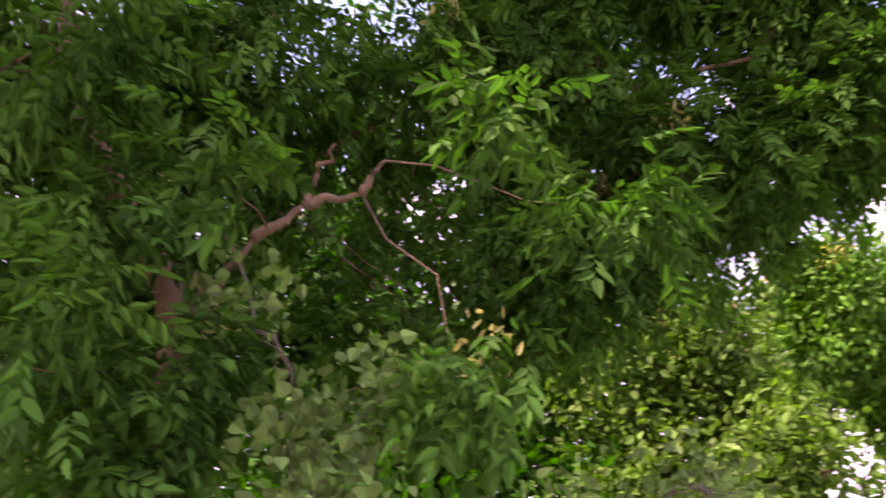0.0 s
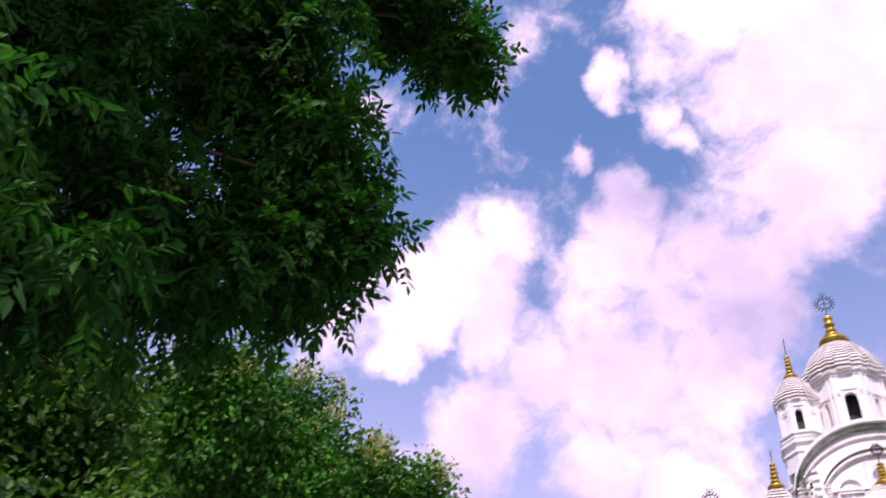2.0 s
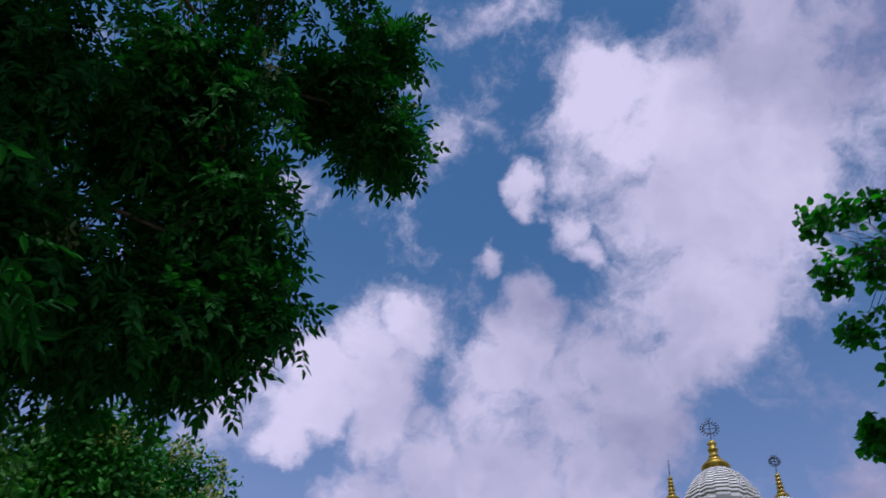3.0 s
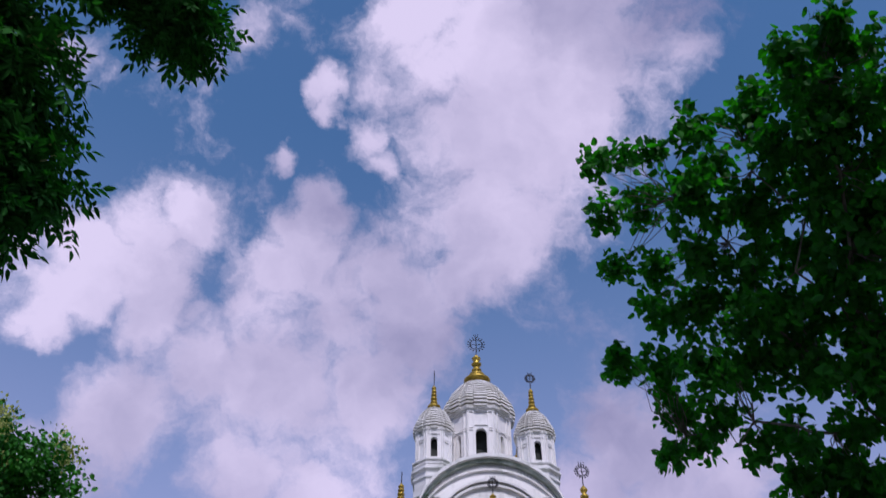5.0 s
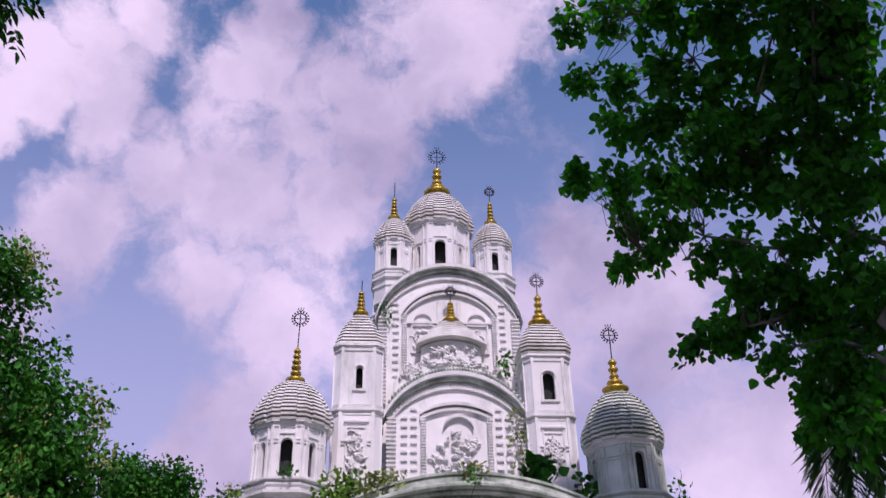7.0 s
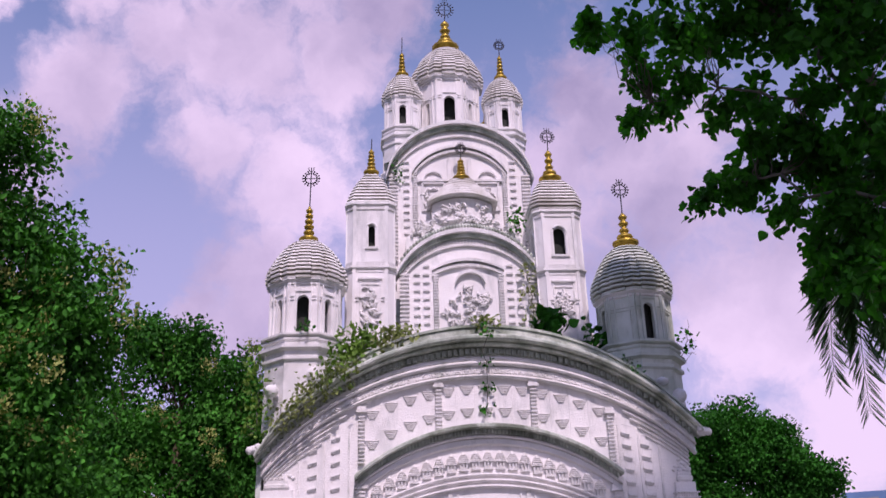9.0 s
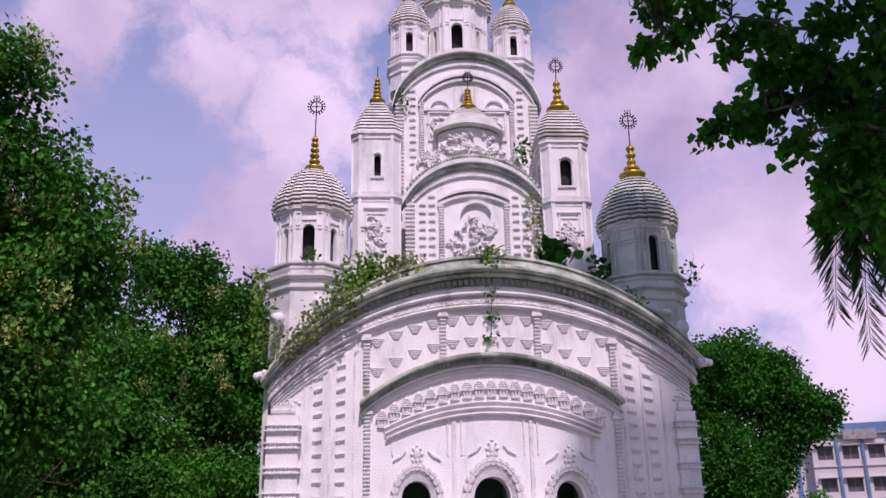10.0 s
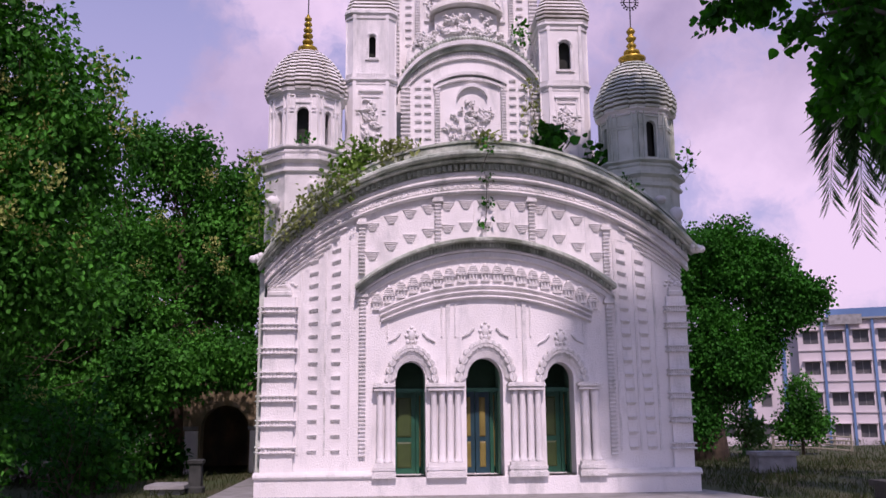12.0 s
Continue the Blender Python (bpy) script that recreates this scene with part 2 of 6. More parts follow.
BLUE_WALL = material("blue_paint", (0.13, 0.24, 0.42), (0.10, 0.19, 0.35), 0.8, 0.5, 10, 0.1)
SHUTTER = material("dull_window", (0.07, 0.075, 0.08), (0.11, 0.11, 0.11), 0.3, 1.2, 10, 0.05)
BAMBOO = material("bamboo", (0.34, 0.32, 0.24), (0.24, 0.22, 0.15), 0.7, 5, 30, 0.3)


# ---- mesh building ----
class Geo:
    """Points and faces gathered for one mesh."""

    def __init__(self):
        self.v, self.f = [], []

    def add(self, verts, faces):
        n = len(self.v)
        self.v += [tuple(p) for p in verts]
        self.f += [tuple(i + n for i in f) for f in faces]
        return self

    def box(self, x0, x1, y0, y1, z0, z1):
        v = [(x, y, z) for z in (z0, z1) for x, y in ((x0, y0), (x1, y0), (x1, y1), (x0, y1))]
        return self.add(v, [(3, 2, 1, 0), (4, 5, 6, 7), (0, 1, 5, 4), (1, 2, 6, 5), (2, 3, 7, 6), (3, 0, 4, 7)])

    def rings(self, rings):
        """Skins closed loops of equal length, and closes both ends."""
        n = len(rings[0])
        v = [p for r in rings for p in r]
        f = [(k * n + i, k * n + (i + 1) % n, (k + 1) * n + (i + 1) % n, (k + 1) * n + i) for k in range(len(rings) - 1) for i in range(n)]
        f += [tuple(reversed(range(n))), tuple((len(rings) - 1) * n + i for i in range(n))]
        return self.add(v, f)

    def lathe(self, cx, cy, profile, plan):
        """profile: (radius, z); plan: unit outline."""
        return self.rings([[(cx + r * a, cy + r * b, z) for a, b in plan] for r, z in profile])

    def tube(self, path, radii, n=6):
        path = [Vector(p) for p in path]
        rings = []
        for i, p in enumerate(path):
            d = (path[min(i + 1, len(path) - 1)] - path[max(i - 1, 0)]).normalized()
            side = d.cross(Vector((0.31, 0.17, 0.93)) if abs(d.z) < 0.95 else Vector((1, 0, 0))).normalized()
            up = side.cross(d)
            r = radii[i] if isinstance(radii, (list, tuple)) else radii
            rings.append([p + (side * math.cos(t) + up * math.sin(t)) * r for t in (2 * math.pi * k / n for k in range(n))])
        return self.rings(rings)

    def sweep(self, profile, zf, x0, x1, n, kf=None, tilt=0.0):
        """A closed section (y, dz) carried along x on the curve zf; kf scales dz."""
        rings = []
        for i in range(n + 1):
            x = x0 + (x1 - x0) * i / n
            k = kf(x) if kf else 1.0
            rings.append([(x, y, zf(x) + dz * k) for y, dz in profile])
        return self.rings(rings)

    def ball(self, c, r, n=8, m=5):
        rx, ry, rz = r if isinstance(r, (tuple, list)) else (r, r, r)
        plan = [(math.cos(2 * math.pi * k / n), math.sin(2 * math.pi * k / n)) for k in range(n)]
        return self.rings([[(c[0] + rx * s * a, c[1] + ry * s * b, c[2] - rz * math.cos(t)) for a, b in plan]
                           for t in (math.pi * (j + 0.25) / (m + 0.5) for j in range(m + 1)) for s in (math.sin(t),)])

    def plate(self, outer, holes, y0, y1, place=None):
        """A slab in the x-z plane from y0 (front) to y1 with holes cut through it."""
        bm = bmesh.new()
        edges = []
        for loop in (outer, *holes):
            vs = [bm.verts.new((x, y0, z)) for x, z in loop]
            edges += [bm.edges.new((vs[i], vs[(i + 1) % len(vs)])) for i in range(len(vs))]
        bmesh.ops.triangle_fill(bm, use_beauty=True, use_dissolve=False, edges=edges)
        got = bmesh.ops.extrude_face_region(bm, geom=list(bm.faces))
        for e in got["geom"]:
            if isinstance(e, bmesh.types.BMVert):
                e.co.y = y1
        bmesh.ops.recalc_face_normals(bm, faces=list(bm.faces))
        bm.verts.index_update()
        vs = [tuple(place @ v.co) if place else tuple(v.co) for v in bm.verts]
        self.add(vs, [[v.index for v in f.verts] for f in bm.faces])
        bm.free()
        return self

    def mesh(self, name, mat, smooth=False, other=None, pick=None):
        me = bpy.data.meshes.new(name)
        me.from_pydata(self.v, [], self.f)
        me.materials.append(mat)
        bm = bmesh.new()
        bm.from_mesh(me)
        bmesh.ops.recalc_face_normals(bm, faces=list(bm.faces))
        bm.to_mesh(me)
        bm.free()
        if other:
            me.materials.append(other)
            me.polygons.foreach_set("material_index", [1 if pick(i) else 0 for i in range(len(me.polygons))])
        if smooth:
            me.polygons.foreach_set("use_smooth", [True] * len(me.polygons))
        me.update()
        return me


BASE = {}


def thing(name, base=(0, 0, 0), label="", category="", group="", kind=""):
    ob = new(name)
    ob.location = base
    ob.empty_display_size = 0.2
    BASE[ob] = Vector(base)
    return tagged(ob, label, category, group, kind)


def part(name, geo, mat, parent=None, label="", smooth=False):
    """One mesh object, in world coordinates, under its thing or part."""
    if isinstance(geo, Geo):
        off = BASE[parent] if parent else Vector((0, 0, 0))
        if off.length > 0:
            geo.v = [(x - off.x, y - off.y, z - off.z) for x, y, z in geo.v]
        me = geo.mesh(name, mat, smooth)
    else:
        me = geo
    ob = new(name, me)
    if parent:
        ob.parent = parent
        BASE[ob] = BASE[parent]
    else:
        BASE[ob] = Vector((0, 0, 0))
    return tagged(ob, label)


def piece(name, me, parent, place):
    """A repeat that shares its mesh, at place (a matrix or a point)."""
    ob = new(name, me)
    m = place if isinstance(place, Matrix) else Matrix.Translation(place)
    ob.parent = parent
    ob.matrix_basis = Matrix.Translation(-BASE[parent]) @ m
    return ob


def ring_plan(n, turn=0.0, proud=0.0, per=4):
    """A unit outline of n sides; with proud, each side has a raised middle strip."""
    pts = []
    for i in range(n):
        a0, a1 = 2 * math.pi * (i - 0.5) / n + turn, 2 * math.pi * (i + 0.5) / n + turn
        p0, p1 = Vector((math.cos(a0), math.sin(a0))), Vector((math.cos(a1), math.sin(a1)))
        if not proud:
            pts.append(p0)
            continue
        out = (p0 + p1).normalized() * proud
        for t, o in ((0.0, 0), (0.25, 0), (0.27, 1), (0.73, 1), (0.75, 0)):
            pts.append(p0.lerp(p1, t) + out * o)
    return [(p.x, p.y) for p in pts]


def chamfered(c=0.3):
    """A square of half width 1 with cut corners."""
    k = 1 - c
    return [(-k, -1), (k, -1), (1, -k), (1, k), (k, 1), (-k, 1), (-1, k), (-1, -k)]


ROUND = ring_plan(16)


def arch_loop(cx, hw, z0, spring, top, n=12):
    """An opening's outline: upright sides and a rounded head."""
    pts = [(cx - hw, z0), (cx + hw, z0)]
    pts += [(cx + hw * math.cos(math.pi * i / n), spring + (top - spring) * math.sin(math.pi * i / n)) for i in range(n + 1)]
    return pts


def bow(top, half, sag, cx=0.0):
    """The height of a circular bow over x."""
    r = (half * half + sag * sag) / (2 * sag)
    return lambda x: top - r + math.sqrt(max(r * r - (x - cx) ** 2, 0.0))


# ---- temple ----
temple = thing("temple", (0, 0, 0), "white lime-washed tiered temple with curved cornices and ribbed domes", "temple")
OUT = bow(6.93, 4.4, 2.3)          # outer cornice
INN = bow(4.96, 2.52, 0.90)        # bow over the porch bay
LOW = bow(4.05, 2.15, 0.52)        # fillets over the arches


def thin(x):
    return 1 - 0.34 * (abs(x) / 4.4) ** 2


def front_wall():
    xs = [-4.28 + 8.22 * i / 40 for i in range(41)]
    outer = [(-4.28, 0.02), (3.94, 0.02)] + [(x, OUT(x) - 0.25) for x in reversed(xs)]
    holes = [arch_loop(-1.49, 0.29, 0.36, 2.22, 2.55), arch_loop(-0.05, 0.36, 0.36, 2.22, 2.61), arch_loop(1.42, 0.285, 0.36, 2.2, 2.52)]
    part("front_wall", Geo().plate(outer, holes, 0.0, 0.5), WHITE, temple)
    for x0, x1 in ((-4.28, -3.83), (3.49, 3.94)):
        part("side_wall", Geo().box(x0, x1, 0.5, 8.5, 0.1, 4.5), WHITE, temple)
    part("back_wall", Geo().plate([(-3.82, 0.1), (3.48, 0.1)] + [(x, OUT(x) - 0.4) for x in reversed(xs) if -3.8 < x < 3.46], [], 8.0, 8.5), WHITE, temple)
    part("curved_roof", Geo().sweep([(0.36, -0.28), (0.36, -0.42), (8.5, -0.42), (8.5, -0.28)], OUT, -4.3, 3.98, 40), CORNICE, temple)


front_wall()


def porch():
    g = Geo().box(-3.82, 3.48, 1.95, 2.1, 0.36, 4.2).box(-3.82, -3.7, 0.5, 1.95, 0.36, 4.2).box(3.36, 3.48, 0.5, 1.95, 0.36, 4.2)
    part("porch_wall", g, PORCH, temple, "grey-green plastered inner porch wall")
    part("porch_ceiling", Geo().box(-3.82, 3.48, 0.5, 2.1, 4.2, 4.3), PORCH, temple)
    part("porch_floor", Geo().box(-3.82, 3.48, 0.0, 2.1, 0.2, 0.352), STONE, temple)


porch()


def panel_door(cx, y, hw, z0, z1, wood, inlay, leaves=2):
    frame_geo = Geo().box(cx - hw - 0.07, cx - hw, y - 0.03, y + 0.06, z0, z1 + 0.07).box(cx + hw, cx + hw + 0.07, y - 0.03, y + 0.06, z0, z1 + 0.07)
    frame_geo.box(cx - hw, cx + hw, y - 0.03, y + 0.06, z1, z1 + 0.07)
    door = part("door", frame_geo, GREEN_DOOR, temple, "painted wooden double door with yellow panels")
    w = 2 * hw / leaves
    for k in range(leaves):
        x0 = cx - hw + k * w
        part("door_leaf", Geo().box(x0 + 0.008, x0 + w - 0.008, y, y + 0.04, z0, z1), wood, door)
        zs = (z0 + 0.12, z0 + 0.62, z0 + 0.72, z1 - 0.12)
        for a, b in ((0, 1), (2, 3)):
            g = Geo().rings([[(x0 + 0.09 + d, y - h, zs[a] + d), (x0 + w - 0.09 - d, y - h, zs[a] + d), (x0 + w - 0.09 - d, y - h, zs[b] - d), (x0 + 0.09 + d, y - h, zs[b] - d)]
                             for d, h in ((0.0, 0.002), (0.0, 0.012), (0.03, 0.024))])
            part("door_panel", g, inlay, door)


# each opening: a door set back in its left part, a green post with a yellow strip, and a plastered jamb beside it, its
# shade painted in dull green
for gx, hw, post, leaves, wood in ((-1.49, 0.29, -1.37, 1, GREEN_DOOR), (1.42, 0.285, 1.57, 1, GREEN_DOOR), (-0.05, 0.36, 0.13, 2, BLUE_DOOR)):
    x0 = gx - hw - 0.06
    panel_door((x0 + post) / 2, 0.86, (post - x0) / 2, 0.36, 1.98, wood, YELLOW if leaves == 2 else OLIVE, leaves)
    bar = part("transom", Geo().box(gx - hw - 0.05, gx + hw + 0.05, 0.52, 0.58, 1.96, 2.03), GREEN_DOOR, temple)
    part("door_post", Geo().box(post + 0.1, post + 0.15, 0.8, 0.9, 0.36, 2.03), GREEN_DOOR, bar)
    part("yellow_strip", Geo().box(post + 0.07, post + 0.098, 0.86, 0.9, 0.5, 1.9), YELLOW, bar)
    part("porch_jamb", Geo().box(post + 0.152, gx + hw + 0.2, 0.502, 1.1, 0.36, 3.0), PORCH, temple, "plastered jamb, white in itself, its shade painted as dull green")


def outer_cornice():
    for name, y0, y1, d0, d1, mat in (("parapet", -0.16, 0.36, 0.0, -0.22, CORNICE), ("cornice_lip", -0.46, 0.2, -0.22, -0.33, CORNICE),
                                      ("cornice_soffit", -0.30, 0.0, -0.33, -0.42, CORNICE), ("plain_band", -0.13, 0.0, -0.58, -0.70, TRIM),
                                      ("roll_moulding", -0.19, 0.0, -0.70, -0.78, TRIM), ("relief_band", -0.10, 0.0, -0.78, -0.96, TRIM),
                                      ("lower_moulding", -0.15, 0.0, -0.96, -1.03, TRIM)):
        x1 = 4.43 if y0 < -0.2 else 4.33
        prof = [(y1, d0), (y0 + 0.03, d0), (y0, d0 - 0.03), (y0, d1 + 0.03), (y0 + 0.03, d1), (y1, d1)]
        part(name, Geo().sweep(prof, OUT, -x1, x1 - 0.25, 64, thin), mat, temple)
    part("parapet_cap", Geo().sweep([(-0.2, 0.0), (-0.2, 0.05), (0.38, 0.05), (0.38, 0.0)], OUT, -4.2, 4.06, 64), CORNICE, temple)
    part("dentil_back", Geo().sweep([(-0.10, -0.42), (-0.10, -0.58), (0.0, -0.58), (0.0, -0.42)], OUT, -4.33, 4.08, 64, thin), CORNICE, temple)
    # fillets that fan out over the flanks below the carved band
    for k, dz in enumerate((-1.11, -1.22, -1.33, -1.44)):
        prof = [(0.0, dz), (-0.07 + 0.012 * k, dz), (-0.085 + 0.012 * k, dz - 0.025), (-0.07 + 0.012 * k, dz - 0.05), (0.0, dz - 0.05)]
        part("flank_fillet", Geo().sweep(prof, OUT, -4.27, -2.72 - 0.16 * k, 20, thin), TRIM, temple)
        part("flank_fillet", Geo().sweep(prof, OUT, 2.72 + 0.14 * k, 3.95, 20, thin), TRIM, temple)
    me = Geo().box(-0.038, 0.038, -0.19, -0.1, -0.055, 0.055).mesh("dentil", CORNICE)
    for i in range(71):
        x = -4.2 + 8.2 * i / 70
        piece("dentil", me, temple, (x, 0, OUT(x) - 0.5 * thin(x)))
    # leaf-like carving on the relief band
    rng = random.Random(4)
    g = Geo()
    for i in range(330):
        x = -4.25 + 8.25 * (i + rng.random()) / 330
        g.ball((x, -0.10, OUT(x) - rng.uniform(0.81, 0.94) * thin(x)), (rng.uniform(0.015, 0.03), 0.02, rng.uniform(0.015, 0.035)), 5, 3)
    tagged(part("carved_band", g, TRIM, temple, smooth=True), kind="stuff")


outer_cornice()


def bay_bow():
    for name, y0, d0, d1, mat in (("bay_lip", -0.34, 0.0, -0.09, CORNICE), ("bay_moulding", -0.14, -0.19, -0.25, TRIM), ("bay_fillet", -0.08, -0.25, -0.38, TRIM)):
        prof = [(0.0, d0), (y0 + 0.03, d0), (y0, d0 - 0.02), (y0, d1 + 0.02), (y0 + 0.03, d1), (0.0, d1)]
        part(name, Geo().sweep(prof, INN, -2.56, 2.56, 44), mat, temple)
    g = Geo().sweep([(0.0, -0.09), (-0.1, -0.09), (-0.1, -0.19), (0.0, -0.19)], INN, -2.5, 2.5, 40)
    for i in range(80):
        x = -2.48 + 4.96 * i / 79
        g.box(x - 0.018, x + 0.018, -0.2, -0.1, INN(x) - 0.18, INN(x) - 0.1)
    tagged(part("dentil_band", g, CORNICE, temple), kind="stuff")
    for k in range(3):
        prof = [(0.0, -0.11 * k), (-0.06 - 0.015 * k, -0.11 * k), (-0.08 - 0.015 * k, -0.11 * k - 0.03), (-0.06, -0.11 * k - 0.06), (0.0, -0.11 * k - 0.06)]
        part("bow_fillet", Geo().sweep(prof, LOW, -2.1 + 0.02 * k, 2.12 - 0.02 * k, 40), TRIM, temple)
    # a row of tiny shrines under the bow
    tiers = [(0.09, 0.065, -0.15), (0.09, 0.065, -0.115), (0.078, 0.02, -0.11), (0.078, 0.02, -0.005), (0.116, 0.08, 0.0), (0.116, 0.08, 0.022)]
    for w, z in ((0.108, 0.036), (0.098, 0.074), (0.082, 0.112), (0.058, 0.15)):
        tiers += [(w - 0.022, 0.045, z - 0.012), (w, 0.07, z - 0.004), (w - 0.006, 0.07, z + 0.02), (w - 0.022, 0.045, z + 0.024)]
    tiers += [(0.025, 0.035, 0.18), (0.014, 0.02, 0.225)]
    me = Geo().rings([[(-w, -d, z), (w, -d, z), (w, 0.005, z), (-w, 0.005, z)] for w, d, z in tiers]).mesh("shrine_relief", TRIM)
    post = Geo().box(-0.016, 0.016, -0.06, -0.02, -0.114, -0.001).mesh("shrine_post", TRIM)
    for i in range(19):
        x = -2.14 + 4.28 * i / 18
        z = (INN(x) + LOW(x)) / 2 - 0.24
        piece("shrine_relief", me, temple, (x, 0, z))
        for dx in (-0.062, 0.0, 0.062):
            piece("shrine_post", post, temple, (x + dx, 0, z))


bay_bow()


def stepped_motifs():
    g = Geo()
    for w, z in ((0.135, 0.11), (0.115, 0.075), (0.095, 0.04), (0.075, 0.005), (0.055, -0.03)):
        g.box(-w, w, -0.035, 0, z, z + 0.018)
    me = g.mesh("stepped_relief", TRIM)
    for i in range(13):
        x = -2.24 + 4.5 * i / 12
        if min(abs(x + 0.93), abs(x - 0.96)) < 0.1:
            continue
        top, low = OUT(x) - 1.05 * thin(x), INN(x)
        for k in (0.26, 0.74):
            piece("stepped_relief", me, temple, (x, 0, low + (top - low) * k))
    # slanted ledges on the flanks
    led = Geo().rings([[(-0.09, 0, 0.025), (0.09, 0, 0.025), (0.09, -0.07, 0.025), (-0.09, -0.055, 0.025)],
                       [(-0.09, 0, 0.012), (0.09, 0, 0.012), (0.09, -0.07, 0.012), (-0.09, -0.055, 0.012)],
                       [(-0.07, 0, -0.045), (0.07, 0, -0.045), (0.07, -0.015, -0.045), (-0.07, -0.015, -0.045)]]).mesh("niche_ledge", TRIM)
    frame_me = Geo()
    for q in (-0.10, 0.085):
        frame_me.box(q, q + 0.015, -0.007, 0, 0.03, 0.19)
    frame_me.box(-0.10, 0.10, -0.010, 0, 0.19, 0.205)
    panel = frame_me.mesh("niche_frame", TRIM)
    for x, shift in ((-3.37, 0.0), (-2.93, 0.0), (2.81, 0.03), (3.17, 0.03)):
        z, step = 0.86, 0.288
        while z < OUT(x) - 1.5 * thin(x):
            turn = Matrix.Rotation(math.copysign(0.30 * min(max((z - 2.4) / 2.0, 0.0), 1.0), x), 4, "Y")
            piece("niche_ledge", led, temple, Matrix.Translation((x + shift * (2.0 - z), 0, z)) @ turn)
            if x > 0:
                piece("niche_frame", panel, temple, Matrix.Translation((x + shift * (2.0 - z), 0, z)) @ turn)
            z += step
            step -= 0.0042
    for x in (-3.64, -3.14, -2.68, 2.6, 2.99, 3.38):
        part("panel_rib", Geo().box(x - 0.02, x + 0.02, -0.022, 0, 0.8, OUT(x) - 1.5 * thin(x)), TRIM, temple)
    # flat strips between the stepped motifs
    for i in range(12):
        x = -2.0525 + 0.375 * i
        if min(abs(x + 0.93), abs(x - 0.96)) > 0.12:
            part("panel_rib", Geo().box(x - 0.035, x + 0.035, -0.014, 0, INN(x) + 0.01, OUT(x) - 1.03 * thin(x)), WHITE, temple)


stepped_motifs()


def beaded_pilaster(x, z0, z1, w=0.065, cap=True, y=0.0):
    g = Geo().box(x - w * 0.72, x + w * 0.72, y - 0.05, y, z0, z1)
    z = z0 + 0.03
    while z < z1 - 0.03:
        g.rings([[(x - a, y, z + h), (x + a, y, z + h), (x + a, y - b, z + h), (x - a, y - b, z + h)]
                 for a, b, h in ((w * 0.8, 0.055, -0.022), (w, 0.09, -0.012), (w, 0.09, 0.012), (w * 0.8, 0.055, 0.022))])
        z += 0.074
    if cap:
        g.box(x - w * 1.7, x + w * 1.7, y - 0.12, y, z1, z1 + 0.05).box(x - w * 1.35, x + w * 1.35, y - 0.1, y, z1 + 0.05, z1 + 0.12)
    part("beaded_pilaster", g, TRIM, temple)


for x, z0, z1 in ((-2.42, 0.75, 3.8), (2.45, 0.72, 3.66), (-2.44, 4.25, 5.25), (2.45, 4.15, 5.15), (-0.93, 4.82, 5.72), (0.96, 4.82, 5.72)):
    beaded_pilaster(x, z0, z1)


def corner_pier(x0, x1):
    g = Geo().box(x0, x1, -0.09, 0.3, 0.48, 3.8)
    part("corner_pier", g, WHITE, temple)
    lip = [(0.84, -0.022), (0.98, -0.012), (1.0, 0.0), (0.98, 0.012), (0.84, 0.022)]
    plan = [(-0.5, 0.5), (-0.5, -0.5)] + [(-0.5 + (k + h) / 9, -0.5 - e) for k in range(9) for h, e in ((0.25, 0.035), (0.75, 0.035), (0.98, 0.0))] + [(0.5, -0.5), (0.5, 0.5)]
    me = Geo().lathe(0, 0, [(r, z - 0.048) for r, z in lip] + [(r, z + 0.048) for r, z in lip], plan).mesh("pier_band", TRIM)
    w = x1 - x0
    for z in (0.89, 1.39, 1.85, 2.30, 2.76, 3.22, 3.55):
        piece("pier_band", me, temple, Matrix.LocRotScale(((x0 + x1) / 2, 0.08, z), None, (w + 0.10, 0.48, 1)))
    part("pier_capital", Geo().lathe((x0 + x1) / 2, 0.08, [(0.6, 3.78), (0.75, 3.84), (0.75, 3.9), (0.66, 3.92), (0.66, 3.98)], [(-0.5 * w, -0.26), (0.5 * w, -0.26), (0.5 * w, 0.3), (-0.5 * w, 0.3)]), TRIM, temple)


corner_pier(-4.33, -3.72)
corner_pier(3.60, 3.99)
# set-back return of the corner pier, with the ends of its bands; its shade is in the colour
part("return_pier", Geo().box(-4.44, -4.335, 0.06, 0.6, 0.48, 4.3), SHADE_MILDEW, temple)
for z in (0.89, 1.39, 1.85, 2.30, 2.76, 3.22, 3.55):
    for dz in (-0.048, 0.048):
        part("return_band", Geo().ball((-4.44, 0.16, z + dz), (0.05, 0.12, 0.03), 8, 4), SHADE_MILDEW, temple, smooth=True)
# carved triangles over the piers
for x0, x1 in ((-4.28, -3.72), (3.62, 3.94)):
    inner, outer_x = (x1, x0) if x0 < 0 else (x0, x1)
    rng = random.Random(7)
    tri = Geo()
    for i in range(16):
        u = rng.random()
        x = outer_x + (inner - outer_x) * u
        tri.ball((x, 0.0, 4.02 + rng.random() * max(OUT(x) - 1.5 * thin(x) - 4.05, 0.02)), (0.05, 0.04, 0.035), 6, 4)
    part("carved_triangle", tri, TRIM, temple, smooth=True)


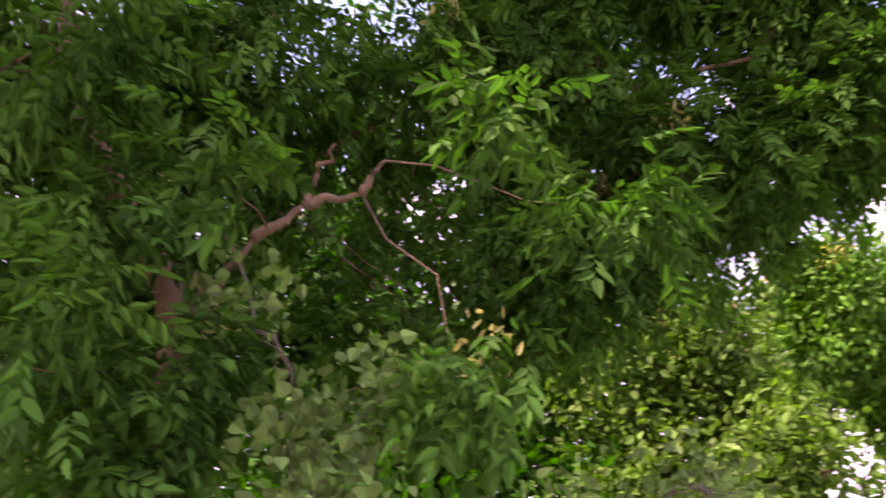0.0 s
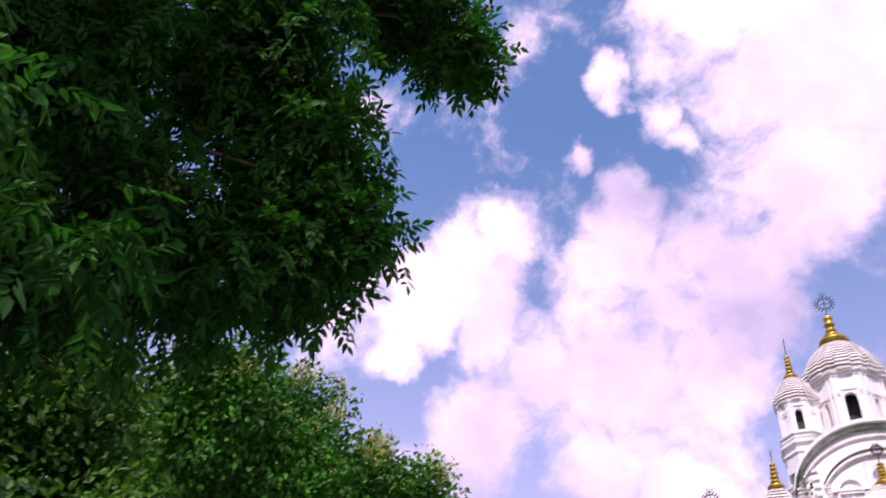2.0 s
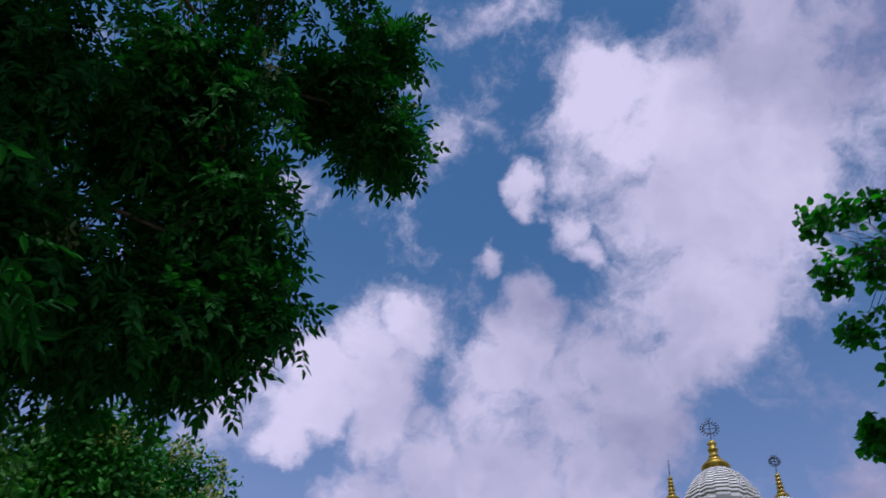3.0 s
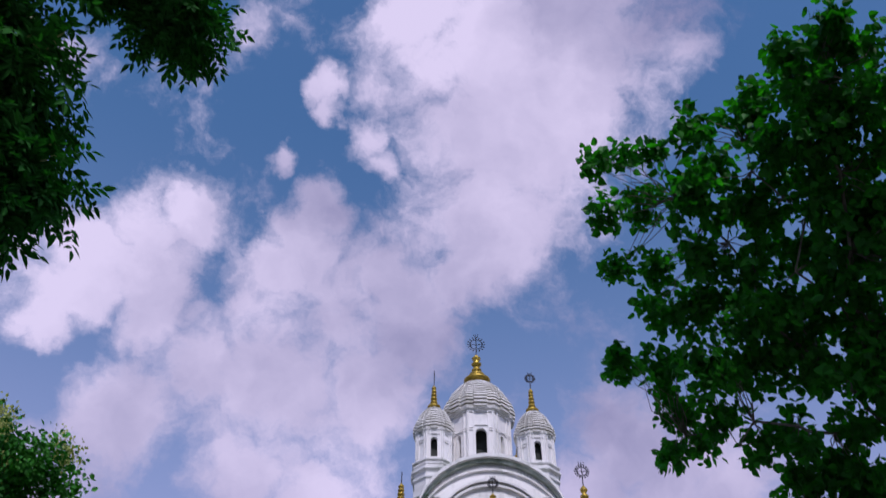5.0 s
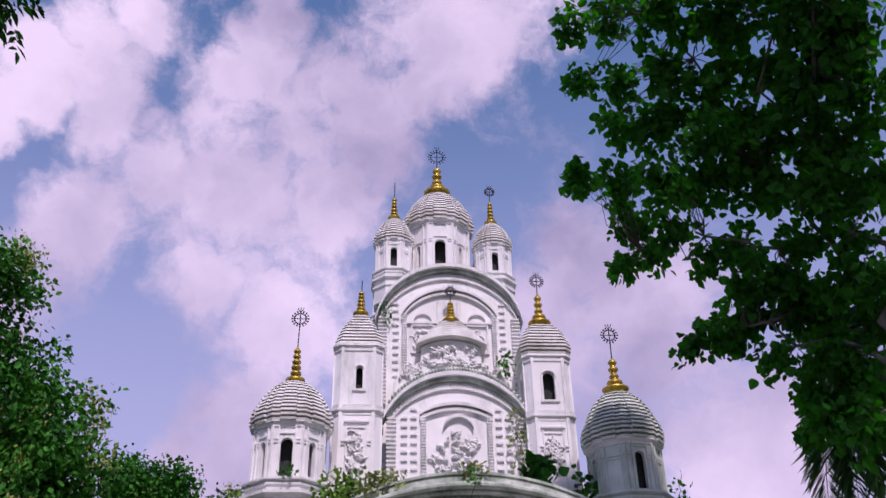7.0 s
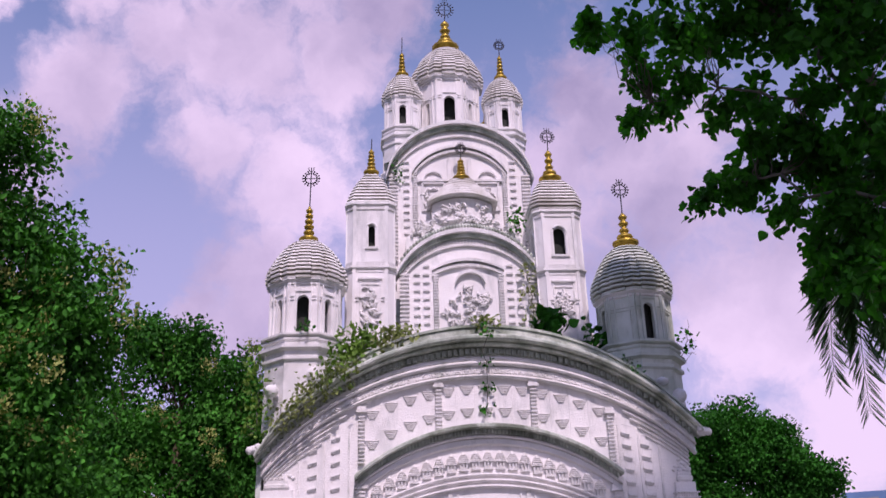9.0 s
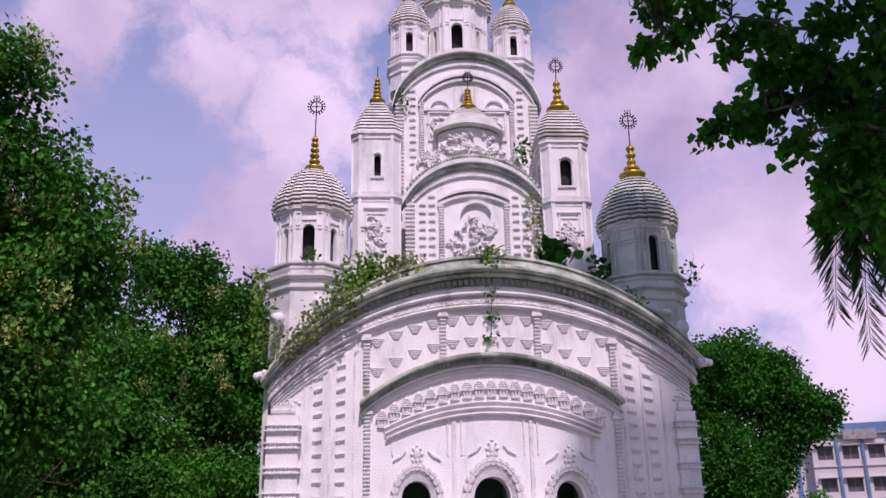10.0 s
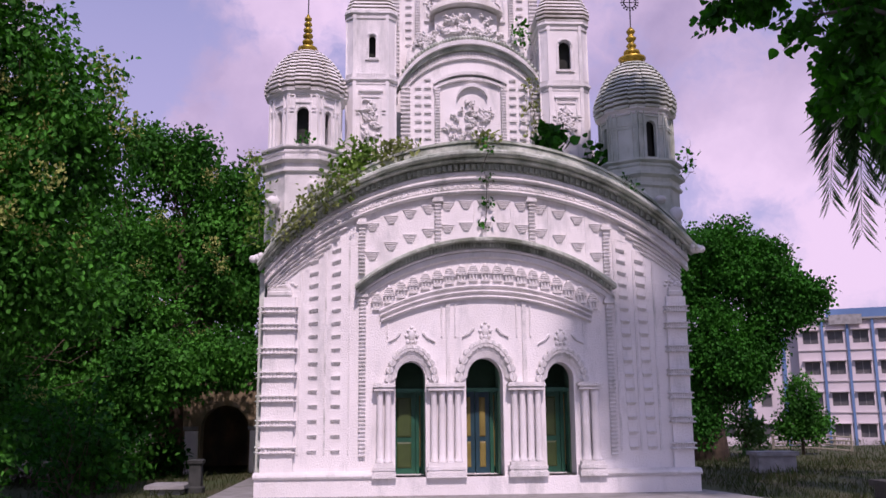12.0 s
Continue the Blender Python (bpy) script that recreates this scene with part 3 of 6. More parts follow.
def scallop_arch(cx, hw_in, top_in, hw_out, spring, top_out):
    n = 66
    rings = [[], [], [], []]
    for i in range(n + 1):
        t = math.pi * i / n
        c, s = math.cos(t), math.sin(t)
        a = (cx + hw_in * c, spring + 0.12 + (top_in - spring - 0.12) * s)
        b = (cx + (hw_out - 0.045) * c, spring + (top_out - spring - 0.045) * s)
        m = (a[0] * 0.55 + b[0] * 0.45, a[1] * 0.55 + b[1] * 0.45)
        rings[0].append((a[0], -0.02, a[1]))
        rings[1].append((m[0], -0.06, m[1]))
        rings[2].append((b[0], -0.135, b[1]))
        rings[3].append((b[0], 0.0, b[1]))
    v = [p for r in rings for p in r]
    f = [(k * (n + 1) + i, k * (n + 1) + i + 1, (k + 1) * (n + 1) + i + 1, (k + 1) * (n + 1) + i) for k in range(3) for i in range(n)]
    arch = part("scalloped_arch", Geo().add(v, f), TRIM, temple, "scalloped plaster archivolt")
    size = 0.148 * hw_out
    me = Geo().rings([[(size * s * math.cos(2 * math.pi * q / 12), y, size * s * math.sin(2 * math.pi * q / 12)) for q in range(12)] for s, y in ((1.0, 0.0), (1.0, -0.10), (0.9, -0.12), (0.4, -0.123))]).mesh("arch_petal", TRIM)
    for i in range(13):
        t = math.pi * (i + 0.5) / 13
        piece("arch_petal", me, arch, (cx + (hw_out - 0.045) * math.cos(t), 0, spring + 0.02 + (top_out - spring - 0.07) * math.sin(t)))
    # crest over the arch
    crest = part("arch_crest", Geo().ball((cx, -0.005, top_out + 0.2), (0.075, 0.05, 0.12), 10, 6), TRIM, temple, smooth=True)
    for dx, dz, r in ((0, 0.08, 0.05), (-0.075, 0.08, 0.045), (0.075, 0.08, 0.045), (-0.1, 0.19, 0.042), (0.1, 0.19, 0.042), (-0.06, 0.29, 0.04), (0.06, 0.29, 0.04), (0, 0.35, 0.035)):
        part("crest_petal", Geo().ball((cx + dx, -0.005, top_out + dz), (r, 0.045, r), 7, 4), TRIM, crest, smooth=True)
    for s in (-1, 1):
        g = Geo().rings([[(cx + s * u, y, top_out + 0.12 + z + d) for y, d in ((0, -w), (-0.05, -w * 0.4), (-0.05, w * 0.6), (0, w))]
                         for u, z, w in ((0.21, 0.13, 0.012), (0.25, 0.10, 0.05), (0.30, 0.04, 0.04), (0.37, 0.0, 0.025), (0.46, -0.05, 0.006))])
        part("leaf_relief", g, TRIM, temple)


scallop_arch(-1.465, 0.29, 2.55, 0.50, 2.12, 2.85)
scallop_arch(-0.02, 0.36, 2.61, 0.575, 2.12, 2.94)
scallop_arch(1.47, 0.285, 2.52, 0.50, 2.10, 2.80)


def column_cluster(x0, x1, count):
    w = (x1 - x0) / count
    for k in range(count):
        cx = x0 + w * (k + 0.5)
        r = w * 0.43
        prof = [(r * 1.25, 0.62), (r * 1.25, 0.68), (r * 0.95, 0.72), (r, 0.9), (r * 0.9, 1.86), (r * 1.05, 1.9), (r * 1.15, 1.98)]
        part("column_shaft", Geo().lathe(cx, -0.09, prof, ring_plan(12)), WHITE, temple, smooth=True)
    cx, hw = (x0 + x1) / 2, (x1 - x0) / 2
    for name, rows in (("capital", ((1.98, 2.02, 0.04, 0.22), (2.02, 2.05, 0.02, 0.2), (2.05, 2.10, 0.06, 0.25), (2.10, 2.13, 0.04, 0.23))),
                       ("column_base", ((0.36, 0.46, 0.07, 0.27), (0.46, 0.50, 0.04, 0.24), (0.50, 0.56, 0.06, 0.26), (0.56, 0.63, 0.03, 0.23)))):
        g = Geo()
        for z0, z1, e, d in rows:
            g.box(cx - hw - e, cx + hw + e, -d, 0, z0, z1)
        part(name, g, TRIM, temple)


column_cluster(-2.15, -1.84, 2)
column_cluster(-1.12, -0.5, 4)
column_cluster(0.44, 1.05, 4)
column_cluster(1.80, 2.18, 2)

# plain panels over the arches
for x0, x1 in ((-1.95, -0.86), (-0.62, 0.62), (0.86, 1.95)):
    g = Geo()
    for a, b, s in ((x0, x0 + 0.03, 0), (x1 - 0.03, x1, 0)):
        g.box(a, b, -0.03, 0, 3.02, min(LOW(a), LOW(b)) - 0.34)
    part("panel_border", g, TRIM, temple)
part("wall_rib", Geo().box(-0.79, -0.71, -0.04, 0, 2.13, LOW(0.75) - 0.3), TRIM, temple)
part("wall_rib", Geo().box(0.71, 0.79, -0.04, 0, 2.13, LOW(0.75) - 0.3), TRIM, temple)

# plinth and apron
part("plinth", Geo().box(-4.42, 4.07, -0.16, 8.62, 0.02, 0.36), WHITE, temple)
part("plinth_moulding", Geo().sweep([(0.0, 0.0), (-0.2, 0.0), (-0.22, 0.04), (-0.2, 0.08), (-0.1, 0.12), (0.0, 0.12)], lambda x: 0.361, -4.44, -2.2, 2), TRIM, temple)
part("plinth_moulding", Geo().sweep([(0.0, 0.0), (-0.2, 0.0), (-0.22, 0.04), (-0.2, 0.08), (-0.1, 0.12), (0.0, 0.12)], lambda x: 0.361, 2.24, 4.09, 2), TRIM, temple)
for s in (-1, 1):
    me = Geo().ball((0, 0, 0), (0.12, 0.14, 0.09), 10, 6).ball((-0.07 * s, -0.08, 0.04), 0.07).ball((0.08 * s, -0.08, -0.02), 0.075)
    me.v = [(x + (4.2 if s > 0 else -4.44), y - 0.3, z + (4.72 if s > 0 else 4.52)) for x, y, z in me.v]
    part("cornice_knob", me, TRIM, temple, smooth=True)


# ---- towers ----
def finial(parent, cx, cy, z0, z1, r, top=None, wheel=0.0):
    """A gold pot finial with an iron spike or a spoked wheel on it."""
    h = z1 - z0
    prof = [(r * 0.7, z0 - 0.03), (r * 0.98, z0 + 0.02 * h), (r * 1.15, z0 + 0.09 * h), (r * 1.12, z0 + 0.13 * h), (r * 0.8, z0 + 0.17 * h), (r * 0.42, z0 + 0.19 * h), (r * 0.42, z0 + 0.21 * h)]
    z, rr = 0.21, 0.66
    for k in range(5):
        d = 0.162 - 0.006 * k
        prof += [(r * 0.24, z0 + (z + 0.012) * h), (r * rr * 0.88, z0 + (z + d * 0.22) * h), (r * rr, z0 + (z + d * 0.48) * h), (r * rr * 0.88, z0 + (z + d * 0.72) * h), (r * 0.22, z0 + (z + d * 0.93) * h)]
        z += d
        rr *= 0.90
    prof += [(r * 0.14, z1), (r * 0.05, z1 + 0.03)]
    if r > 0.21:
        # the broad kind: a saucer, a pot and two beads
        prof = [(r * a, z0 + b * h) for a, b in ((0.7, -0.03), (0.86, 0.0), (1.15, 0.10), (1.18, 0.15), (1.0, 0.18), (0.55, 0.20), (0.5, 0.22), (0.62, 0.25), (0.72, 0.30), (0.66, 0.35),
                (0.4, 0.39), (0.27, 0.42), (0.34, 0.44), (0.45, 0.49), (0.36, 0.54), (0.21, 0.57), (0.24, 0.6), (0.4, 0.66), (0.46, 0.70), (0.3, 0.75), (0.19, 0.78), (0.33, 0.84), (0.4, 0.89), (0.28, 0.94), (0.12, 1.0))]
    fin = part("finial", Geo().lathe(cx, cy, prof, ring_plan(14)), GOLD, parent, "gold-painted tiered pot finial", True)
    if BASE.get(fin) is None:
        BASE[fin] = BASE[parent]
    g = Geo()
    zt = top or z1 + 0.4
    g.tube([(cx, cy, z1 - 0.05), (cx + 0.01, cy, zt)], 0.014, 6)
    if wheel:
        n = 20
        c = Vector((cx + 0.01, cy, zt))
        g.tube([c + Vector((math.cos(2 * math.pi * k / n), 0, math.sin(2 * math.pi * k / n))) * wheel * 0.72 for k in range(n + 1)], 0.015, 4)
        for k in range(16):
            a = 2 * math.pi * k / 16
            d = Vector((math.cos(a), 0.0, math.sin(a)))
            g.tube([c + d * wheel * (0.0 if k % 4 == 0 else 0.6), c + d * wheel], 0.013, 4)
            g.ball(c + d * wheel, 0.024, 5, 3)
        for dx in (-0.05, 0.0, 0.05):
            g.tube([c + Vector((0, 0, wheel * 0.9)), c + Vector((dx, 0, wheel * 1.15)), c + Vector((dx * 1.3, 0, wheel * 1.5))], 0.010, 4)
    part("finial_wheel" if wheel else "finial_spike", g, IRON, parent, "dark iron spoked wheel" if wheel else "thin iron spike")


def ribbed_dome(parent, cx, cy, r, z0, z1, plan, courses, shape="bulb", top=0.24, mat=None):
    """Rows of overhanging plaster courses round a core."""
    prof = []
    for i in range(courses):
        for u, k in (((i + 0.0) / courses, 0.0), ((i + 0.06) / courses, 1.0), ((i + 0.54) / courses, 1.0), ((i + 0.62) / courses, 0.0)):
            if shape == "bulb":
                w = top * u + (1 - 0.1 * u) * math.cos(u * math.pi / 2) ** 0.62
                w += 0.05 * math.sin(min(u * 2.2, 1.0) * math.pi)
                w = max(w, top * 0.8)
            else:
                w = 1 - (1 - top) * u + 0.09 * math.sin(u * math.pi)
            prof.append((r * w - (0.0 if k else 0.07 * (0.5 + r * 0.5)), z0 + (z1 - z0) * u))
    prof.append((r * top * 0.9, z1))
    g = Geo().lathe(cx, cy, prof, plan)
    n = len(plan)
    me = g.mesh("dome", mat or DOME, False, GROOVE, lambda f: (f // n) % 4 in (2, 3) and f < n * (4 * courses - 1))
    return part("dome", me, None, parent, "ribbed plaster dome with grimy grooves between courses")


def drum(parent, cx, cy, apothem, n, turn, z0, z1, windows, thick=0.11, mat=None):
    """A many-sided wall, one slab a side, with arched openings: windows(i) gives half width, sill, head or None."""
    hw = apothem * math.tan(math.pi / n)
    for i in range(n):
        g = Geo()
        a = 2 * math.pi * i / n + turn
        m = Matrix.Translation((cx, cy, 0)) @ Matrix.Rotation(a + math.pi / 2, 4, "Z") @ Matrix.Translation((0, -apothem, 0))
        w = windows(i)
        holes = [arch_loop(0, w[0], w[1], w[2] - w[0], w[2], 8)] if w else []
        g.plate([(-hw, z0), (hw, z0), (hw, z1), (-hw, z1)], holes, 0.0, thick)
        zm = z0 + (z1 - z0) * 0.62
        e = (w[0] + 0.03) if w else 0.0
        for s0, s1 in ((-hw + 0.02, -e), (e, hw - 0.02)):
            if s1 - s0 > 0.05:
                for dz in (0.0, 0.07):
                    g.box(s0, s1, -0.025, 0.004, zm + dz, zm + dz + 0.035)
        for x in (-hw, -hw * 0.62, hw * 0.62 - 0.03, hw - 0.03):
            g.box(x, x + 0.03, -0.035, 0.006, z0, z1)
        if w:
            g.box(-w[0] - 0.05, w[0] + 0.05, -0.03, 0.004, w[2] + 0.08, w[2] + 0.12)
        g.v = [tuple(m @ Vector(p)) for p in g.v]
        part("wall_panel", g, mat or WHITE, parent)


def octagonal_tower(cx, cy, r, z_ped, z_base, z_drum, z_dome, z_top, z_fin, z_wheel, wheel, win, turn, courses=11, fin_r=None, mat=None):
    """A turret: moulded base, pierced drum, ribbed dome, finial."""
    eight = ring_plan(8, turn)
    prof = [(r * 1.02, z_ped), (r * 1.02, z_base - 0.22), (r * 1.1, z_base - 0.18), (r * 1.1, z_base - 0.12), (r * 1.03, z_base - 0.1), (r * 1.03, z_base),
            (r * 1.18, z_base + 0.05), (r * 1.18, z_base + 0.11), (r * 1.04, z_base + 0.14), (r * 1.04, z_drum - 0.2), (r * 1.09, z_drum - 0.17), (r * 1.09, z_drum - 0.13),
            (r * 1.03, z_drum - 0.11), (r * 1.15, z_drum - 0.07), (r * 1.15, z_drum - 0.03), (r * 0.98, z_drum)]
    tower = part("tower", Geo().lathe(cx, cy, prof, eight), mat or TRIM, temple, "eight-sided turret, mildew and tree shade in its grey plaster" if mat else "eight-sided turret with arched openings")
    drum(tower, cx, cy, r * 0.86, 8, turn, z_drum, z_dome, win, mat=mat)
    # added core, painted dark in place of the shade behind the openings
    part("shade_core", Geo().lathe(cx, cy, [(r * 0.52, z_drum - 0.1), (r * 0.52, z_dome - 0.02)], eight), NEAR_BLACK, tower)
    prof = [(r * 0.9, z_dome - 0.12), (r * 0.97, z_dome - 0.09), (r * 0.97, z_dome - 0.05), (r * 1.04, z_dome), (r * 1.04, z_dome + 0.03), (r * 0.5, z_dome + 0.04)]
    part("eave_moulding", Geo().lathe(cx, cy, prof, eight), TRIM, tower)
    ribbed_dome(tower, cx, cy, r * 1.04, z_dome + 0.02, z_top, ring_plan(8, turn, 0.06), courses, mat=mat)
    finial(tower, cx, cy, z_top, z_fin, fin_r or r * 0.25, z_wheel, wheel)
    return tower


def low_win(i):
    return (0.125, 7.06, 7.85) if i % 2 == 0 else (0.085, 7.08, 7.82)


octagonal_tower(-3.70, 1.1, 0.84, 5.0, 6.62, 7.02, 8.18, 9.32, 10.22, 10.95, 0.19, low_win, 1.5 * math.pi, 12, 0.19)
# right turret: plaster colour includes the tree's shade as well as mildew
octagonal_tower(3.50, 1.1, 0.84, 4.8, 6.35, 6.78, 7.86, 9.16, 10.03, 10.64, 0.19, lambda i: (0.11, 6.82, 7.62) if i % 2 == 0 else None, 1.5 * math.pi + 0.18, 13, 0.26, SHADE_MILDEW)
octagonal_tower(-3.7, 7.2, 0.84, 5.0, 6.62, 7.02, 8.18, 9.32, 10.22, 10.95, 0.19, low_win, 1.5 * math.pi, 10)
octagonal_tower(3.3, 7.2, 0.84, 5.0, 6.62, 7.02, 8.18, 9.32, 10.22, 10.95, 0.19, low_win, 1.5 * math.pi, 10)
for cx, z in ((-1.53, 0.0), (1.2, -0.09)):
    octagonal_tower(cx, 3.5, 0.53, 12.5, 13.12, 13.5 + z, 14.36 + z, 15.28 + z, 16.08 + z, 16.45 + z if cx > 0 else 16.6, 0.14 if cx > 0 else 0.0,
                    lambda i, z=z: (0.095, 13.56 + z, 14.14 + z) if i % 2 == 0 else None, 1.5 * math.pi, 10, 0.16)
for cx in (-1.6, 1.0):
    octagonal_tower(cx, 5.6, 0.52, 11.6, 13.0, 13.28, 14.16, 14.96, 15.7, 16.0, 0.0, lambda i: (0.085, 13.42, 13.88) if i % 2 == 0 else None, 1.5 * math.pi, 9, 0.15)
octagonal_tower(-0.25, 4.25, 0.97, 12.0, 13.2, 13.5, 15.26, 16.62, 17.72, 18.14, 0.26,
                lambda i: (0.15, 13.7, 14.66) if i % 2 == 0 else (0.065, 13.8, 14.55), 1.5 * math.pi, 12, 0.34)


def relief_group(parent, cx, y, z0, z1, half, count, seed, depth=0.09):
    """Weathered plaster relief: a crowded group of rounded lumps."""
    rng = random.Random(seed)
    g = Geo()
    for i in range(count):
        u = rng.uniform(-1, 1)
        z = rng.uniform(z0, z1 - (z1 - z0) * 0.35 * u * u)
        x = cx + u * half
        a = rng.uniform(0.025, 0.05)
        g.ball((x, y, z), (a, depth * rng.uniform(0.6, 1.3), a * rng.uniform(0.9, 1.5)), 7, 4)
        for _ in range(2):
            t, ln = rng.uniform(0, 6.28), rng.uniform(0.07, 0.17)
            dx, dz, b = math.cos(t) * ln, math.sin(t) * ln, rng.uniform(-0.05, 0.05)
            if z + dz < z0 or z + dz > z1:
                dz = -dz
            g.tube([(x, y - depth * 0.4, z), (x + dx * 0.5 + b, y - depth * 0.7, z + dz * 0.5 - b), (x + dx, y - depth * 0.3, z + dz)], [0.028, 0.032, 0.018], 6)
    part("wall_relief", g, TRIM, parent, "weathered plaster relief group", True)


def square_tower(cx, cy, hw, z0, z_mid, z_eave, z_top, z_fin, z_wheel, wheel, pyramid, win):
    body = part("tower", Geo().lathe(cx, cy, [(hw * 0.8, z0), (hw * 0.8, z_mid)], chamfered(0.26)), WHITE, temple, "square turret with cut corners")
    for i in range(4):
        front = Geo()
        a = math.pi / 2 * i
        m = Matrix.Translation((cx, cy, 0)) @ Matrix.Rotation(a, 4, "Z") @ Matrix.Translation((0, -hw, 0))
        k = hw * 0.74
        front.plate([(-k, z_mid), (k, z_mid), (k, z_eave), (-k, z_eave)], [arch_loop(win[0], win[1], win[2], win[3] - win[1], win[3], 8)], 0.0, hw * 0.2, m)
        wall = part("tower_wall", front, WHITE, body)

        def placed(name, g, mat, label=""):
            g.v = [tuple(m @ Vector(p)) for p in g.v]
            return part(name, g, mat, body, label)

        for x in (-k, k - 0.07):
            placed("corner_strip", Geo().box(x, x + 0.07, -0.035, 0.0, z0, z_eave), WHITE)
        placed("lower_wall", Geo().box(-k, k, 0.0, hw * 0.2, z0, z_mid), WHITE)
        for x in (-k * 0.62, k * 0.55):
            placed("panel_strip", Geo().box(x, x + k * 0.07, -0.03, 0, z0 + 0.1, z_mid - 0.35), TRIM)
        placed("panel_hood", Geo().rings([[(-a, -d, z), (a, -d, z), (a, 0, z), (-a, 0, z)] for a, d, z in
                                          ((k * 0.6, 0.02, z_mid - 0.36), (k * 0.7, 0.06, z_mid - 0.33), (k * 0.7, 0.06, z_mid - 0.29), (k * 0.62, 0.02, z_mid - 0.27))]), TRIM)
        placed("panel_lintel", Geo().box(-k * 0.5, k * 0.5, -0.03, 0, z_mid - 0.46, z_mid - 0.43), TRIM)
        for x0, x1 in ((-k + 0.07, -k * 0.64), (k * 0.64, k - 0.07)):
            for dz in (0.0, 0.07):
                placed("side_moulding", Geo().box(x0 - 0.01, x1 + 0.01, -0.045 + dz * 0.2, 0, z_mid - 0.78 - dz, z_mid - 0.74 - dz), TRIM)
        # architrave round the opening
        for s in (-1, 1):
            x = win[0] + s * (win[1] + 0.035)
            placed("window_strip", Geo().box(x - 0.025, x + 0.025, -0.022, 0.0, win[2], win[3] - win[1] * 0.6), TRIM)
        arc = [(win[0] + math.cos(t) * (win[1] + 0.035), -0.008, win[3] - win[1] + math.sin(t) * (win[1] + 0.035)) for t in [math.pi * q / 10 for q in range(11)]]
        placed("window_arch", Geo().tube(arc, 0.026, 6), TRIM)
        placed("window_sill", Geo().box(win[0] - win[1] - 0.08, win[0] + win[1] + 0.08, -0.045, 0.0, win[2] - 0.05, win[2]), TRIM)
        corner = Geo().rings([[(hw * 0.74, 0, z), (hw, hw * 0.26, z), (hw * 0.74, hw * 0.26, z)] for z in (z0, z_eave)])
        placed("cut_corner", corner, WHITE)
    # invented dark core; its colour supplies the shade seen through the windows
    part("shade_core", Geo().lathe(cx, cy, [(hw * 0.5, z_mid - 0.05), (hw * 0.5, z_eave)], chamfered(0.26)), NEAR_BLACK, body)
    plan = chamfered(0.26)
    part("string_course", Geo().lathe(cx, cy, [(hw * 0.9, z_mid - 0.17), (hw * 1.03, z_mid - 0.15), (hw * 1.03, z_mid - 0.11), (hw * 1.0, z_mid - 0.1), (hw * 1.12, z_mid - 0.05), (hw * 1.12, z_mid), (hw * 1.02, z_mid + 0.01), (hw * 1.05, z_mid + 0.1), (hw * 0.9, z_mid + 0.13)], plan), TRIM, body)
    part("eave_moulding", Geo().lathe(cx, cy, [(hw * 0.9, z_eave - 0.16), (hw * 1.05, z_eave - 0.13), (hw * 1.05, z_eave - 0.07), (hw * 1.02, z_eave - 0.06), (hw * 1.12, z_eave - 0.01), (hw * 1.12, z_eave), (hw * 1.1, z_eave + 0.05), (hw * 0.8, z_eave + 0.06)], plan), TRIM, body)
    ribbed_dome(body, cx, cy, hw * 1.1, z_eave + 0.05, z_top, plan, 10, "pyramid" if pyramid else "bulb", 0.24 if pyramid else 0.34)
    finial(body, cx, cy, z_top, z_fin, 0.17 if pyramid else 0.24, z_wheel, wheel)
    # standing relief in the lower panel
    relief_group(body, cx - 0.03, cy - hw, z_mid - 1.42, z_mid - 0.5, hw * 0.3, 30, int(z0 * 10), 0.07)
    return body


square_tower(-2.33, 2.1, 0.54, 6.9, 8.95, 10.5, 11.54, 12.25, 12.55, 0.0, True, (0.03, 0.075, 9.42, 9.98))
square_tower(2.08, 2.1, 0.53, 6.8, 8.85, 10.3, 11.3, 12.22, 12.62, 0.17, False, (0.0, 0.135, 9.2, 9.9))
square_tower(-2.4, 6.5, 0.54, 6.9, 8.95, 10.5, 11.54, 12.25, 12.55, 0.0, True, (0.0, 0.075, 9.42, 9.98))
square_tower(1.95, 6.5, 0.54, 6.9, 8.95, 10.5, 11.54, 12.25, 12.55, 0.0, True, (0.0, 0.075, 9.42, 9.98))


# ---- upper storeys ----
def bowed_storey(cx, half, y, depth, z0, top, sag, lip):
    """A block with a bowed front, its cornice, ledges and ringed edge piers."""
    zf = bow(top, half + 0.1, sag, cx)
    xs = [cx - half + 2 * half * i / 28 for i in range(29)]
    wall = part("storey_wall", Geo().plate([(cx - half, z0), (cx + half, z0)] + [(x, zf(x) - 0.12) for x in reversed(xs)], [], y, y + depth), WHITE, temple)
    for name, y0, d0, d1, mat, e in (("storey_cornice", -lip, 0.0, -0.10, TRIM, 0.12), ("storey_parapet", -0.02, 0.12, 0.0, CORNICE, 0.05), ("storey_cove", -lip * 0.55, -0.10, -0.2, CORNICE, 0.05),
                                     ("storey_band", -0.07, -0.34, -0.4, TRIM, 0.0)):
        prof = [(y + 0.3, d0), (y + y0, d0), (y + y0, d1), (y + 0.3, d1)]
        part(name, Geo().sweep(prof, zf, cx - half - e, cx + half + e, 40), mat, wall)
    g = Geo()
    n = int(half * 26)
    for i in range(n):
        x = cx - half + 2 * half * (i + 0.5) / n
        g.box(x - 0.022, x + 0.022, y - 0.05, y, zf(x) - 0.32, zf(x) - 0.24)
    tagged(part("dentil_band", g, TRIM, wall), kind="stuff")
    return wall, zf


w2, Z2 = bowed_storey(-0.06, 1.56, 2.0, 5.0, 5.9, 10.0, 1.05, 0.22)
